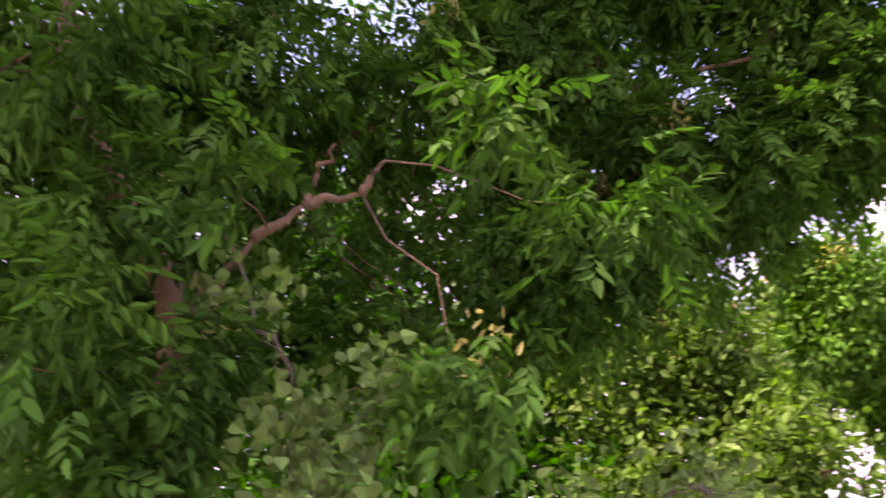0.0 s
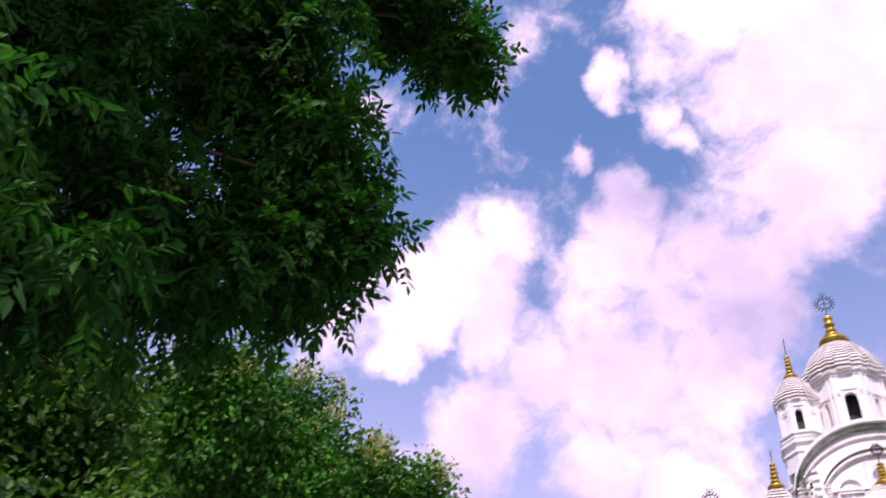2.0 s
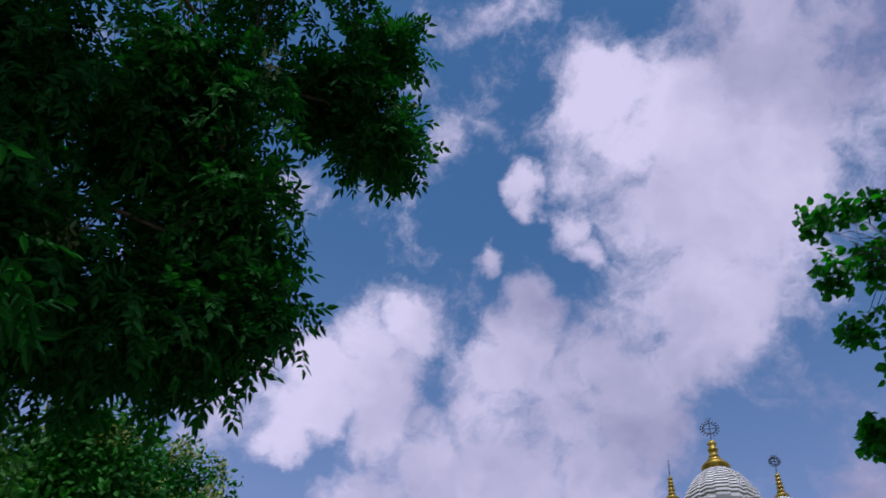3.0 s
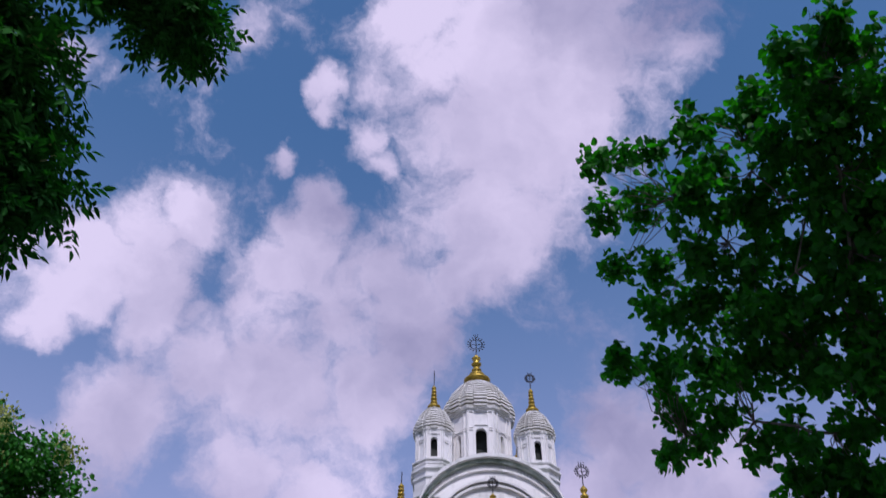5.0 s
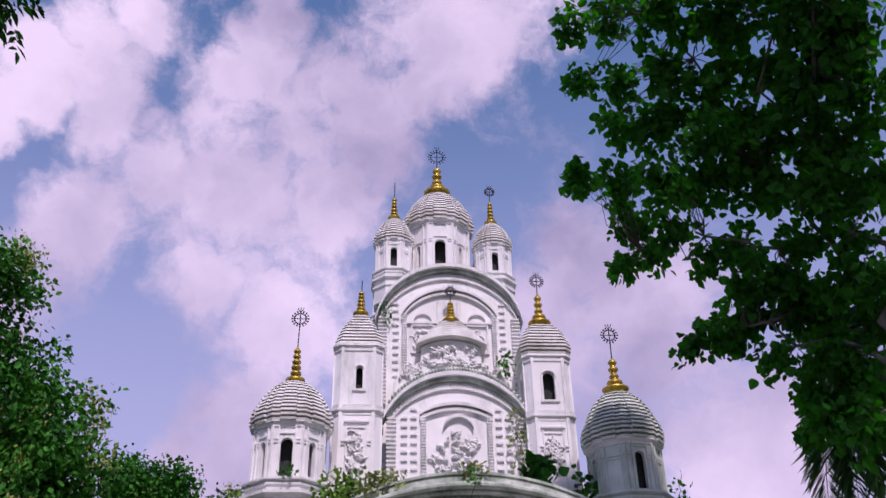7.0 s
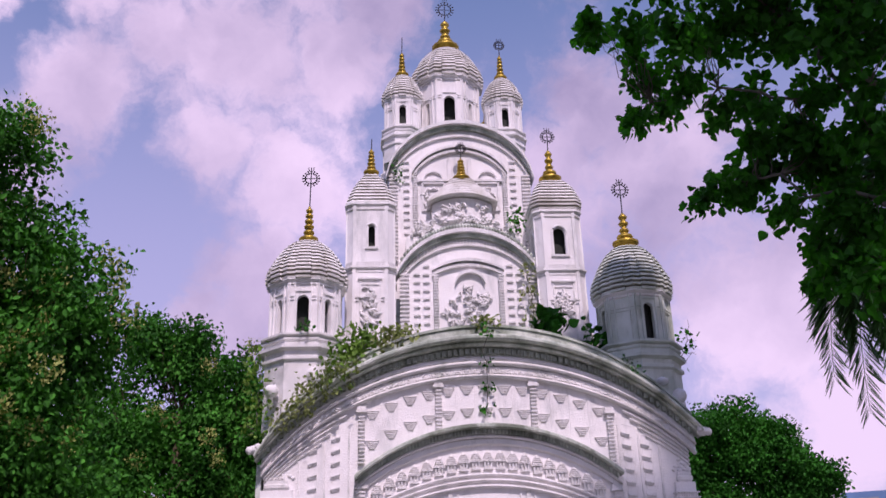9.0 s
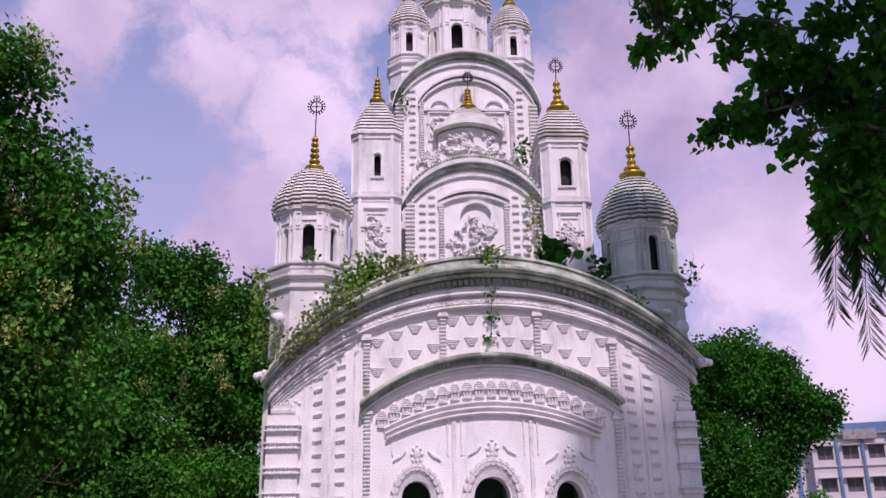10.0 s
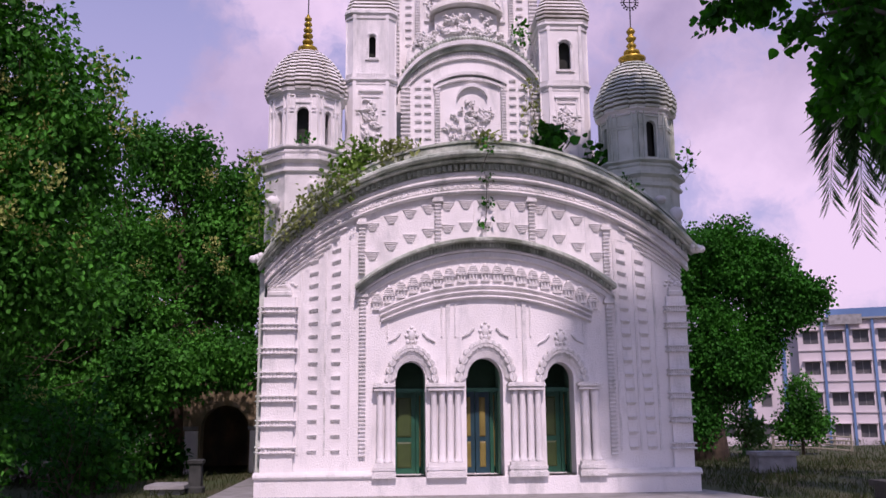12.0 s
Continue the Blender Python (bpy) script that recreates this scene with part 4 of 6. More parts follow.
w3, Z3 = bowed_storey(-0.10, 1.76, 2.85, 3.2, 8.6, 13.42, 1.5, 0.24)


def storey_trim(wall, cx, y, zf, half, z0, zl, inner, itop, isag, steps):
    me = Geo().box(-0.075, 0.075, -0.05, 0, -0.02, 0.02).mesh("ledge", TRIM)
    for s in (-1, 1):
        for k, dx in enumerate((inner + 0.22, inner + 0.44)[:steps]):
            x = cx + s * dx
            z = z0
            while z < zf(x) - 0.5:
                piece("ledge", me, wall, (x, y, z))
                z += 0.2
        x = cx + s * (half - 0.07)
        g = Geo().box(x - 0.09, x + 0.09, y - 0.05, y, z0 - 0.8, zl)
        z = z0 - 0.75
        while z < zl:
            g.box(x - 0.11, x + 0.11, y - 0.09, y, z, z + 0.045)
            z += 0.1
        part("ringed_pier", g, TRIM, wall)
        x = cx + s * inner
        g = Geo().box(x - 0.05, x + 0.05, y - 0.07, y, z0 - 0.7, itop - isag)
        z = z0 - 0.65
        while z < itop - isag:
            g.box(x - 0.06, x + 0.06, y - 0.095, y, z, z + 0.03)
            z += 0.07
        part("ringed_pilaster", g, TRIM, wall)
    zi = bow(itop, inner + 0.08, isag, cx)
    for d, w in ((0.0, 0.14), (-0.12, 0.09)):
        part("niche_bow", Geo().sweep([(y, d), (y - w, d), (y - w, d - 0.07), (y, d - 0.07)], zi, cx - inner - 0.08, cx + inner + 0.08, 24), TRIM, wall)
    return zi


storey_trim(w2, -0.06, 2.0, Z2, 1.56, 7.3, 8.9, 0.76, 9.26, 0.24, 2)
storey_trim(w3, -0.10, 2.85, Z3, 1.76, 10.3, 11.85, 1.14, 12.75, 0.75, 1)

relief_group(w2, -0.05, 2.0, 7.2, 8.6, 0.56, 85, 3, 0.10)
part("niche_arch", Geo().sweep([(2.0, 0), (1.88, 0), (1.88, -0.08), (2.0, -0.08)], bow(8.98, 0.36, 0.32, -0.02), -0.37, 0.33, 16), TRIM, w2)
for cx in (-0.78, 0.60):
    relief_group(w3, cx, 2.85, 11.0, 11.6, 0.22, 26, 5 + int(cx * 10), 0.06)
    g = Geo().box(cx - 0.27, cx + 0.27, 2.79, 2.85, 11.66, 11.72).box(cx - 0.27, cx + 0.27, 2.79, 2.85, 10.9, 10.96).box(cx - 0.3, cx - 0.25, 2.8, 2.85, 10.9, 11.7).box(cx + 0.25, cx + 0.3, 2.8, 2.85, 10.9, 11.7)
    part("relief_frame", g, TRIM, w3)
    part("relief_frame", Geo().sweep([(2.85, 0), (2.78, 0), (2.78, -0.06), (2.85, -0.06)], bow(12.05, 0.24, 0.22, cx), cx - 0.24, cx + 0.24, 12), TRIM, w3)
part("string_course", Geo().box(-1.25, 1.05, 2.77, 2.85, 11.72, 11.78), TRIM, w3)
for x in (-0.36, 0.16):
    part("ringed_pilaster", Geo().box(x - 0.05, x + 0.05, 2.78, 2.85, 10.6, 12.4), TRIM, w3)


def pavilion():
    """The small bow-roofed pavilion in front of the top storey."""
    cx, y = -0.10, 2.45
    zf = bow(11.15, 0.82, 0.25, cx)
    body = part("pavilion", Geo().plate([(cx - 0.74, 9.6), (cx + 0.74, 9.6)] + [(cx + 0.74 - 1.48 * i / 20, zf(cx + 0.74 - 1.48 * i / 20) - 0.05) for i in range(21)], [], y, 2.84), WHITE, temple)
    for k in range(7):
        s = 1 - 0.105 * k
        part("roof_course", Geo().sweep([(y - 0.24 * s, 0.0), (y - 0.24 * s, 0.05), (2.85, 0.05), (2.85, 0.0)], bow(11.13 + 0.072 * k, 0.86 * s, 0.25 * s, cx), cx - 0.86 * s, cx + 0.86 * s, 22), DOME, body)
        part("roof_groove", Geo().sweep([(y - 0.2 * s, 0.04), (y - 0.2 * s, 0.08), (2.85, 0.08), (2.85, 0.04)], bow(11.13 + 0.072 * k, 0.83 * s, 0.25 * s, cx), cx - 0.83 * s, cx + 0.83 * s, 22), GROOVE, body)
    finial(body, cx + 0.01, y + 0.05, 11.6, 12.2, 0.19, 12.5, 0.13)
    relief_group(body, cx, y - 0.02, 10.35, 10.95, 0.62, 40, 9, 0.09)
    # slope with reliefs below, between the bow of the storey and the pavilion
    zs = bow(10.95, 1.45, 0.75, cx)
    g = Geo().plate([(cx - 1.4, 9.3), (cx + 1.4, 9.3)] + [(cx + 1.4 - 2.8 * i / 24, zs(cx + 1.4 - 2.8 * i / 24) - 0.25) for i in range(25)], [], 2.5, 2.84)
    part("gable", g, WHITE, body)
    relief_group(body, cx - 0.85, 2.5, 10.0, 10.5, 0.4, 34, 12, 0.09)
    relief_group(body, cx + 0.85, 2.5, 10.0, 10.5, 0.4, 34, 13, 0.09)
    g = Geo()
    for i in range(44):
        x = -1.6 + 3.1 * i / 43
        g.ball((x, 1.82, Z2(x) + 0.06), (0.045, 0.05, 0.06), 6, 3)
    tagged(part("crest_moulding", g, CORNICE, body, smooth=True), kind="stuff")


pavilion()

# carved lumps beside the turret pedestals
for cx, z, seed in ((-3.75, 5.35, 21), (3.55, 5.3, 22)):
    rng = random.Random(seed)
    for i in range(26):
        g = Geo().ball((cx + rng.uniform(-0.55, 0.55), 0.45 + rng.uniform(-0.2, 0.2), z + rng.uniform(-0.5, 0.8)), (rng.uniform(0.06, 0.16), 0.14, rng.uniform(0.06, 0.2)), 10, 6)
        part("carved_boss", g, TRIM, temple, "", True)
# blocks under the towers
part("turret_block", Geo().box(-4.1, -2.9, 0.4, 2.0, 3.9, 5.6), WHITE, temple)
part("turret_block", Geo().box(2.75, 3.9, 0.4, 2.0, 3.8, 5.4), WHITE, temple)


# ---- ground ----
def ground_height(x, y):
    d = min(max((y - 16.0) / 60.0, 0.0), 1.0)
    return -3.2 * d * d * (3 - 2 * d)


def build_ground():
    def axis(lim):
        a = [0.0]
        step = 1.2
        while a[-1] < lim:
            a.append(a[-1] + step)
            step *= 1.13
        return sorted([-v for v in a[1:]] + a)
    ax, ay = axis(2500), axis(2500)
    v = [(x, y, ground_height(x, y) + (0.05 * noise.noise((x * 0.3, y * 0.3, 0)) if abs(x) < 60 and abs(y) < 60 else 0) - 0.05) for y in ay for x in ax]
    n = len(ax)
    f = [(j * n + i, j * n + i + 1, (j + 1) * n + i + 1, (j + 1) * n + i) for j in range(len(ay) - 1) for i in range(n - 1)]
    tagged(part("ground", Geo().add(v, f), GROUND, None, smooth=True), "grassy bare soil ground round the temple", "ground", kind="structure")


build_ground()
# apron; its unseen stretch out to y=-26 is added to bounce light onto the facade
tagged(part("pavement", Geo().rings([[(-5.3, -26.0, z), (4.95, -26.0, z), (4.95, -2.4, z), (4.25, 0.4, z), (4.4, 9.5, z), (-5.3, 9.5, z)] for z in (-0.2, 0.035)]), STONE),
       "worn grey concrete apron round the temple plinth, extended unseen to bounce light", "pavement", kind="structure")


# ---- leaves and trees ----
OVAL = [(0.0, 0.0), (0.3, 0.30), (0.62, 0.30), (1.0, 0.0)]
LANCE = [(0.0, 0.0), (0.28, 0.19), (0.62, 0.15), (1.0, 0.0)]
HEART = [(0.0, 0.0), (0.03, 0.26), (0.16, 0.42), (0.42, 0.46), (0.75, 0.24), (1.0, 0.0)]


def unit(a):
    return a / np.maximum(np.linalg.norm(a, axis=1, keepdims=True), 1e-6)


def leaf_mesh(name, mat, P, D, Nr, L, shape, base=(0, 0, 0), fold=0.22, curl=0.12):
    """Folded leaves at P along D, facing Nr, of length L, as one mesh of half-leaf faces."""
    P, D = np.asarray(P, float) - np.asarray(base, float), unit(np.asarray(D, float))
    S = unit(np.cross(D, np.asarray(Nr, float)))
    U = np.cross(S, D)
    L = np.asarray(L, float)[:, None]
    rows = []
    k = len(shape)
    for side in (1, -1):
        for u, w in shape:
            rows.append(P + D * (u * L) + S * (side * w * L) + U * ((w * fold - curl * u * u) * L))
    V = np.stack(rows, 1)                      # n, 2k, 3
    n = len(P)
    idx = np.arange(n)[:, None] * 2 * k
    left = idx + np.arange(k)[None]
    right = idx + k + np.arange(k)[::-1][None]
    loops = np.stack([left, right], 1).reshape(-1)
    me = bpy.data.meshes.new(name)
    me.vertices.add(n * 2 * k)
    me.vertices.foreach_set("co", V.reshape(-1))
    me.loops.add(len(loops))
    me.loops.foreach_set("vertex_index", loops.astype(np.int32))
    me.polygons.add(2 * n)
    me.polygons.foreach_set("loop_start", (np.arange(2 * n) * k).astype(np.int32))
    me.materials.append(mat)
    me.update(calc_edges=True)
    return me


def crown_points(rng, lobes, per_lobe, shell=0.5, billows=0):
    """Cluster centres in ellipsoid lobes, drawn towards the skin, and the way out of the lobe; billows breaks each lobe into boughs."""
    C, O = [], []
    if billows:
        boughs, counts = [], []
        for (c, r), n in zip(lobes, per_lobe):
            for d in unit(rng.normal(size=(billows, 3)) + np.array([0, 0, 0.25])):
                k = rng.uniform(0.32, 0.5)
                boughs.append((np.asarray(c) + d * np.asarray(r) * (1.0 - k), np.asarray(r) * k * np.array([1.1, 1.1, 0.75])))
                counts.append(max(int(n * 0.72) // billows, 3))
            boughs.append((c, np.asarray(r) * 0.72))
            counts.append(int(n * 0.45))
        lobes, per_lobe = boughs, counts
    for (c, r), n in zip(lobes, per_lobe):
        d = unit(rng.normal(size=(n, 3)))
        s = (shell + (1 - shell) * rng.random(n))[:, None] * (1 + 0.14 * np.sin(d[:, :1] * 7 + c[0]) * np.cos(d[:, 1:2] * 6 + c[1]))
        C.append(np.asarray(c) + d * s * np.asarray(r))
        O.append(d)
    return np.concatenate(C), np.concatenate(O)


def simple_leaves(rng, C, O, per, spread, length, droop, flat):
    n = len(C) * per
    Cc, Oo = np.repeat(C, per, 0), np.repeat(O, per, 0)
    P = Cc + np.clip(rng.normal(size=(n, 3)), -1.5, 1.5) * spread
    D = Oo * 0.5 + rng.normal(size=(n, 3)) * 0.7 + np.array([0, 0, -droop])
    Nr = rng.normal(size=(n, 3)) * (1 - flat) + np.array([0, 0, 1.0]) * flat + Oo * 0.25
    return P, D, Nr, length * rng.uniform(0.55, 1.15, n)


def pinnate_leaves(rng, C, O, sprays, leaflets, rachis, length, droop):
    """Drooping compound leaves with paired leaflets."""
    Cc, Oo = np.repeat(C, sprays, 0), np.repeat(O, sprays, 0)
    n = len(Cc)
    d = unit(Oo * 0.5 + rng.normal(size=(n, 3)) * 0.55 + np.array([0, 0, -droop]))
    side = unit(np.cross(d, np.array([0, 0, 1.0]) + rng.normal(size=(n, 3)) * 0.35))
    start = Cc + rng.normal(size=(n, 3)) * 0.09
    P, D, Nr, Ls = [], [], [], []
    for j in range(leaflets):
        u = (j + 1) / leaflets
        s = 0 if j == leaflets - 1 else (1 if j % 2 else -1)
        P.append(start + d * (rachis * u) + np.array([0, 0, -1.0]) * rachis * 0.25 * u * u)
        D.append(d * (0.55 if s else 1.0) + side * s * 0.75 + np.array([0, 0, -0.3]) + rng.normal(size=(n, 3)) * 0.15)
        Nr.append(np.cross(side, d) + rng.normal(size=(n, 3)) * 0.3)
        Ls.append(length * rng.uniform(0.75, 1.15, n) * (0.8 + 0.3 * u))
    return np.concatenate(P), np.concatenate(D), np.concatenate(Nr), np.concatenate(Ls)


def bent(rng, a, b, r0, r1, n=6, wob=0.08, sag=0.0):
    """A crooked tapering path from a to b."""
    a, b = np.asarray(a, float), np.asarray(b, float)
    span = np.linalg.norm(b - a)
    pts = [a + (b - a) * t + rng.normal(size=3) * wob * span * math.sin(math.pi * t) + np.array([0, 0, sag * span * math.sin(math.pi * t)]) for t in np.linspace(0, 1, n)]
    return [tuple(p) for p in pts], [r0 + (r1 - r0) * t for t in np.linspace(0, 1, n)]


def add_branches(g, rng, hub_paths, C, every, r):
    """Twigs from the nearest limb point out to the clusters."""
    hubs = np.array([p for path in hub_paths for p in path])
    for c in C[::every]:
        h = hubs[np.argmin(np.linalg.norm(hubs - c, axis=1))]
        path, rad = bent(rng, h, c, r, r * 0.25, 5, 0.07)
        g.tube(path, rad, 4)


def tree(name, base, seed, trunk, limbs, lobes, per_lobe, leaf_mat, bark, label, kind, per, spread, length, shape, droop=0.4, flat=0.4,
         pinnate=None, twig=(3, 0.015), shell=0.45, extra=(), billows=0):
    """trunk: points with radii; limbs: (start, end, radius); lobes: (centre, radii)."""
    rng = np.random.default_rng(seed)
    ob = thing(name, base, label, "tree")
    g = Geo()
    pts = [np.array(p[:3]) for p in trunk]
    g.tube([tuple(p) for p in pts], [p[3] for p in trunk], 12)
    paths = [[tuple(p) for p in pts]]
    for a, b, r in limbs:
        path, rad = bent(rng, a, b, r, r * 0.35, 8, 0.05, 0.03)
        g.tube(path, rad, 8)
        paths.append(path)
    C, O = crown_points(rng, lobes, per_lobe, shell, billows)
    add_branches(g, rng, paths, C, twig[0], twig[1])
    part("trunk", g, bark, ob, smooth=True)
    if pinnate:
        data = pinnate_leaves(rng, C, O, pinnate[0], pinnate[1], pinnate[2], length, droop)
    else:
        data = simple_leaves(rng, C, O, per, spread, length, droop, flat)
    part("crown", leaf_mesh("crown", leaf_mat, *data, shape, base), None, ob)
    for nm, mat, pick, n_each, ln, shp, sp in extra:
        sel = np.where(O[:, 2] > (0.25 if nm == "bloom" else -0.1))[0][::pick]
        Ci, Oi = C[sel] + O[sel] * sp * (2.0 if nm == "bloom" else 1.0), O[sel]
        P, D, Nr, Ls = simple_leaves(rng, Ci, Oi, n_each, sp, ln, -0.5, 0.2)
        part(nm, leaf_mesh(nm, mat, P, D, Nr, Ls, shp, base), None, ob)
    return ob


# the tree with drooping compound leaves that hangs over the path
A_LOBES = [((-5.69, -17.03, 2.24), (0.4, 0.35, 0.45)), ((-5.79, -17.06, 2.96), (0.24, 0.24, 0.26)), ((-5.69, -17.57, 3.87), (0.22, 0.22, 0.3)), ((-4.37, -12.78, 10.85), (0.3, 0.3, 0.4)), ((-4.99, -12.57, 6.86), (0.32, 0.34, 0.3)), ((-4.32, -12.30, 9.50), (0.36, 0.36, 0.36)), ((-4.78, -12.80, 9.94), (0.6, 0.6, 0.45)), ((-5.35, -12.97, 7.52), (0.6, 0.6, 0.72)), ((-5.40, -12.75, 6.45), (0.48, 0.5, 0.5))]
A_LOBES += [((-5.81, -13.69, 8.53), (1.0, 0.9, 1.1)), ((-6.18, -13.35, 6.23), (0.9, 0.9, 0.9)), ((-6.39, -14.86, 7.20), (1.1, 1.1, 1.2)), ((-6.82, -14.40, 5.39), (0.95, 1.0, 0.9)),
           ((-6.82, -15.95, 6.30), (1.1, 1.1, 1.2)), ((-7.44, -15.58, 4.63), (0.8, 0.8, 0.7)), ((-6.80, -17.30, 5.53), (1.1, 1.1, 1.3)), ((-7.40, -17.30, 4.11), (1.0, 1.0, 0.9)),
           ((-6.65, -18.51, 4.99), (1.1, 1.2, 1.3))]
A_SPRAYS = [((-5.22, -14.22, 10.65), (1.2, 1.0, 0.9)), ((-6.07, -16.24, 9.24), (1.3, 1.3, 1.0)), ((-6.07, -18.36, 8.14), (1.3, 1.3, 1.0)), ((-5.20, -17.12, 4.05), (0.2, 0.2, 0.25)), ((-4.75, -15.83, 4.70), (0.2, 0.2, 0.16)), ((-5.09, -15.84, 3.41), (0.2, 0.2, 0.36)), ((-4.90, -15.28, 4.31), (0.3, 0.3, 0.3)), ((-5.39, -17.55, 3.22), (0.3, 0.3, 0.3))]
# six unseen lobes added to shade the leaves below, then three over the trunk
A_SHADE_FILL = [((-5.3, -19.6, 12.2), (2.4, 1.7, 1.3)), ((-6.8, -20.8, 9.6), (2.0, 1.6, 1.6)), ((-8.6, -20.6, 7.4), (1.8, 1.6, 1.6)), ((-7.4, -18.6, 11.2), (1.8, 1.6, 1.2)), ((-6.8, -20.8, 7.0), (1.5, 1.2, 1.2)), ((-5.1, -21.0, 8.0), (1.3, 1.1, 1.2)), ((-5.75, -16.99, 3.28), (0.26, 0.26, 0.3)), ((-5.34, -17.90, 4.49), (0.34, 0.34, 0.34)), ((-5.68, -17.48, 4.08), (0.3, 0.3, 0.3))]
A_BASE = (-7.19, -17.02, 0.02)
tree("overhanging_tree", A_BASE, 11,
     [(*A_BASE[:2], -0.1, 0.15), (-6.68, -16.92, 2.48, 0.11), (-6.29, -16.95, 3.48, 0.085), (-6.20, -17.10, 3.88, 0.078), (-6.09, -17.56, 4.35, 0.07), (-5.95, -17.94, 4.85, 0.062), (-5.88, -18.32, 5.82, 0.055), (-5.93, -18.49, 8.00, 0.045)],
     [((-6.20, -16.98, 3.76), (-6.03, -16.76, 4.24), 0.036), ((-6.03, -16.76, 4.24), (-5.86, -16.55, 4.45), 0.036), ((-5.86, -16.55, 4.45), (-5.72, -16.28, 4.55), 0.034), ((-5.72, -16.28, 4.55), (-5.61, -16.21, 4.75), 0.028), ((-5.86, -16.55, 4.45), (-5.66, -16.50, 4.78), 0.026), ((-7.40, -17.15, 4.60), (-6.48, -14.81, 6.92), 0.05), ((-7.10, -17.48, 5.47), (-6.24, -16.11, 8.98), 0.07),
      ((-6.24, -16.11, 8.98), (-5.47, -13.76, 9.18), 0.045), ((-5.47, -13.76, 9.18), (-4.30, -12.40, 9.47), 0.03), ((-6.48, -14.81, 6.92), (-5.31, -12.81, 6.75), 0.035), ((-6.48, -14.81, 6.92), (-6.24, -13.57, 6.15), 0.03)],
     A_LOBES + A_SPRAYS + A_SHADE_FILL, [36, 16, 8, 40, 42, 45, 100, 130, 85, 260, 200, 240, 150, 90, 26, 190, 130, 160, 110, 100, 80, 5, 5, 8, 7, 6, 330, 280, 220, 220, 190, 150, 9, 14, 9], ASH_LEAF, BARK,
     "leafy tree with drooping compound leaves over a brown leaning trunk", "tree", 0, 0, 0.12, LANCE, 0.55, 0.4, (6, 9, 0.25), (9, 0.008), 0.2,
     [("young_foliage", YOUNG_LEAF, 16, 26, 0.10, LANCE, 0.09)])

# the climber with round leaves under it
rngv = np.random.default_rng(5)
V_BASE = (-6.95, -16.58, 0.03)
vine = thing("round_leaved_shrub", V_BASE, "scrambling shrub with rounded grey-green leaves and thin stems", "shrub")
V_LOBES = [((-5.37, -16.34, 3.04), (0.32, 0.32, 0.3)), ((-5.33, -16.19, 3.35), (0.16, 0.2, 0.14)), ((-5.67, -16.79, 3.69), (0.2, 0.2, 0.16)), ((-5.36, -16.28, 2.65), (0.4, 0.3, 0.24)),
           ((-6.13, -14.80, 2.96), (0.6, 0.5, 0.5)), ((-5.94, -13.83, 3.37), (0.6, 0.6, 0.6)), ((-6.60, -17.30, 2.64), (0.6, 0.6, 0.4)), ((-6.19, -15.35, 2.47), (0.8, 0.6, 0.4))]
vc, vo = crown_points(rngv, V_LOBES, [32, 10, 12, 24, 40, 50, 30, 40], 0.3)
vg = Geo()
for a, b in ((V_BASE, (-6.34, -16.08, 2.28)), ((-6.34, -16.08, 2.28), (-6.40, -16.32, 3.71)), ((-6.40, -16.32, 3.71), (-6.69, -17.04, 4.80)), ((-6.34, -16.08, 2.28), (-6.13, -14.80, 3.05)), (V_BASE, (-6.60, -17.30, 2.64)), ((-6.13, -14.80, 3.05), (-5.94, -13.83, 3.48))):
    vp, vr = bent(rngv, a, b, 0.014, 0.009, 7, 0.06)
    vg.tube(vp, vr, 5)
add_branches(vg, rngv, [[p for p in vg.v[::5]]], vc, 2, 0.006)
part("stem", vg, PALE_BARK, vine, smooth=True)
part("foliage", leaf_mesh("foliage", ROUND_LEAF, *simple_leaves(rngv, vc, vo, 7, 0.085, 0.078, 0.2, 0.45), HEART, V_BASE), None, vine)

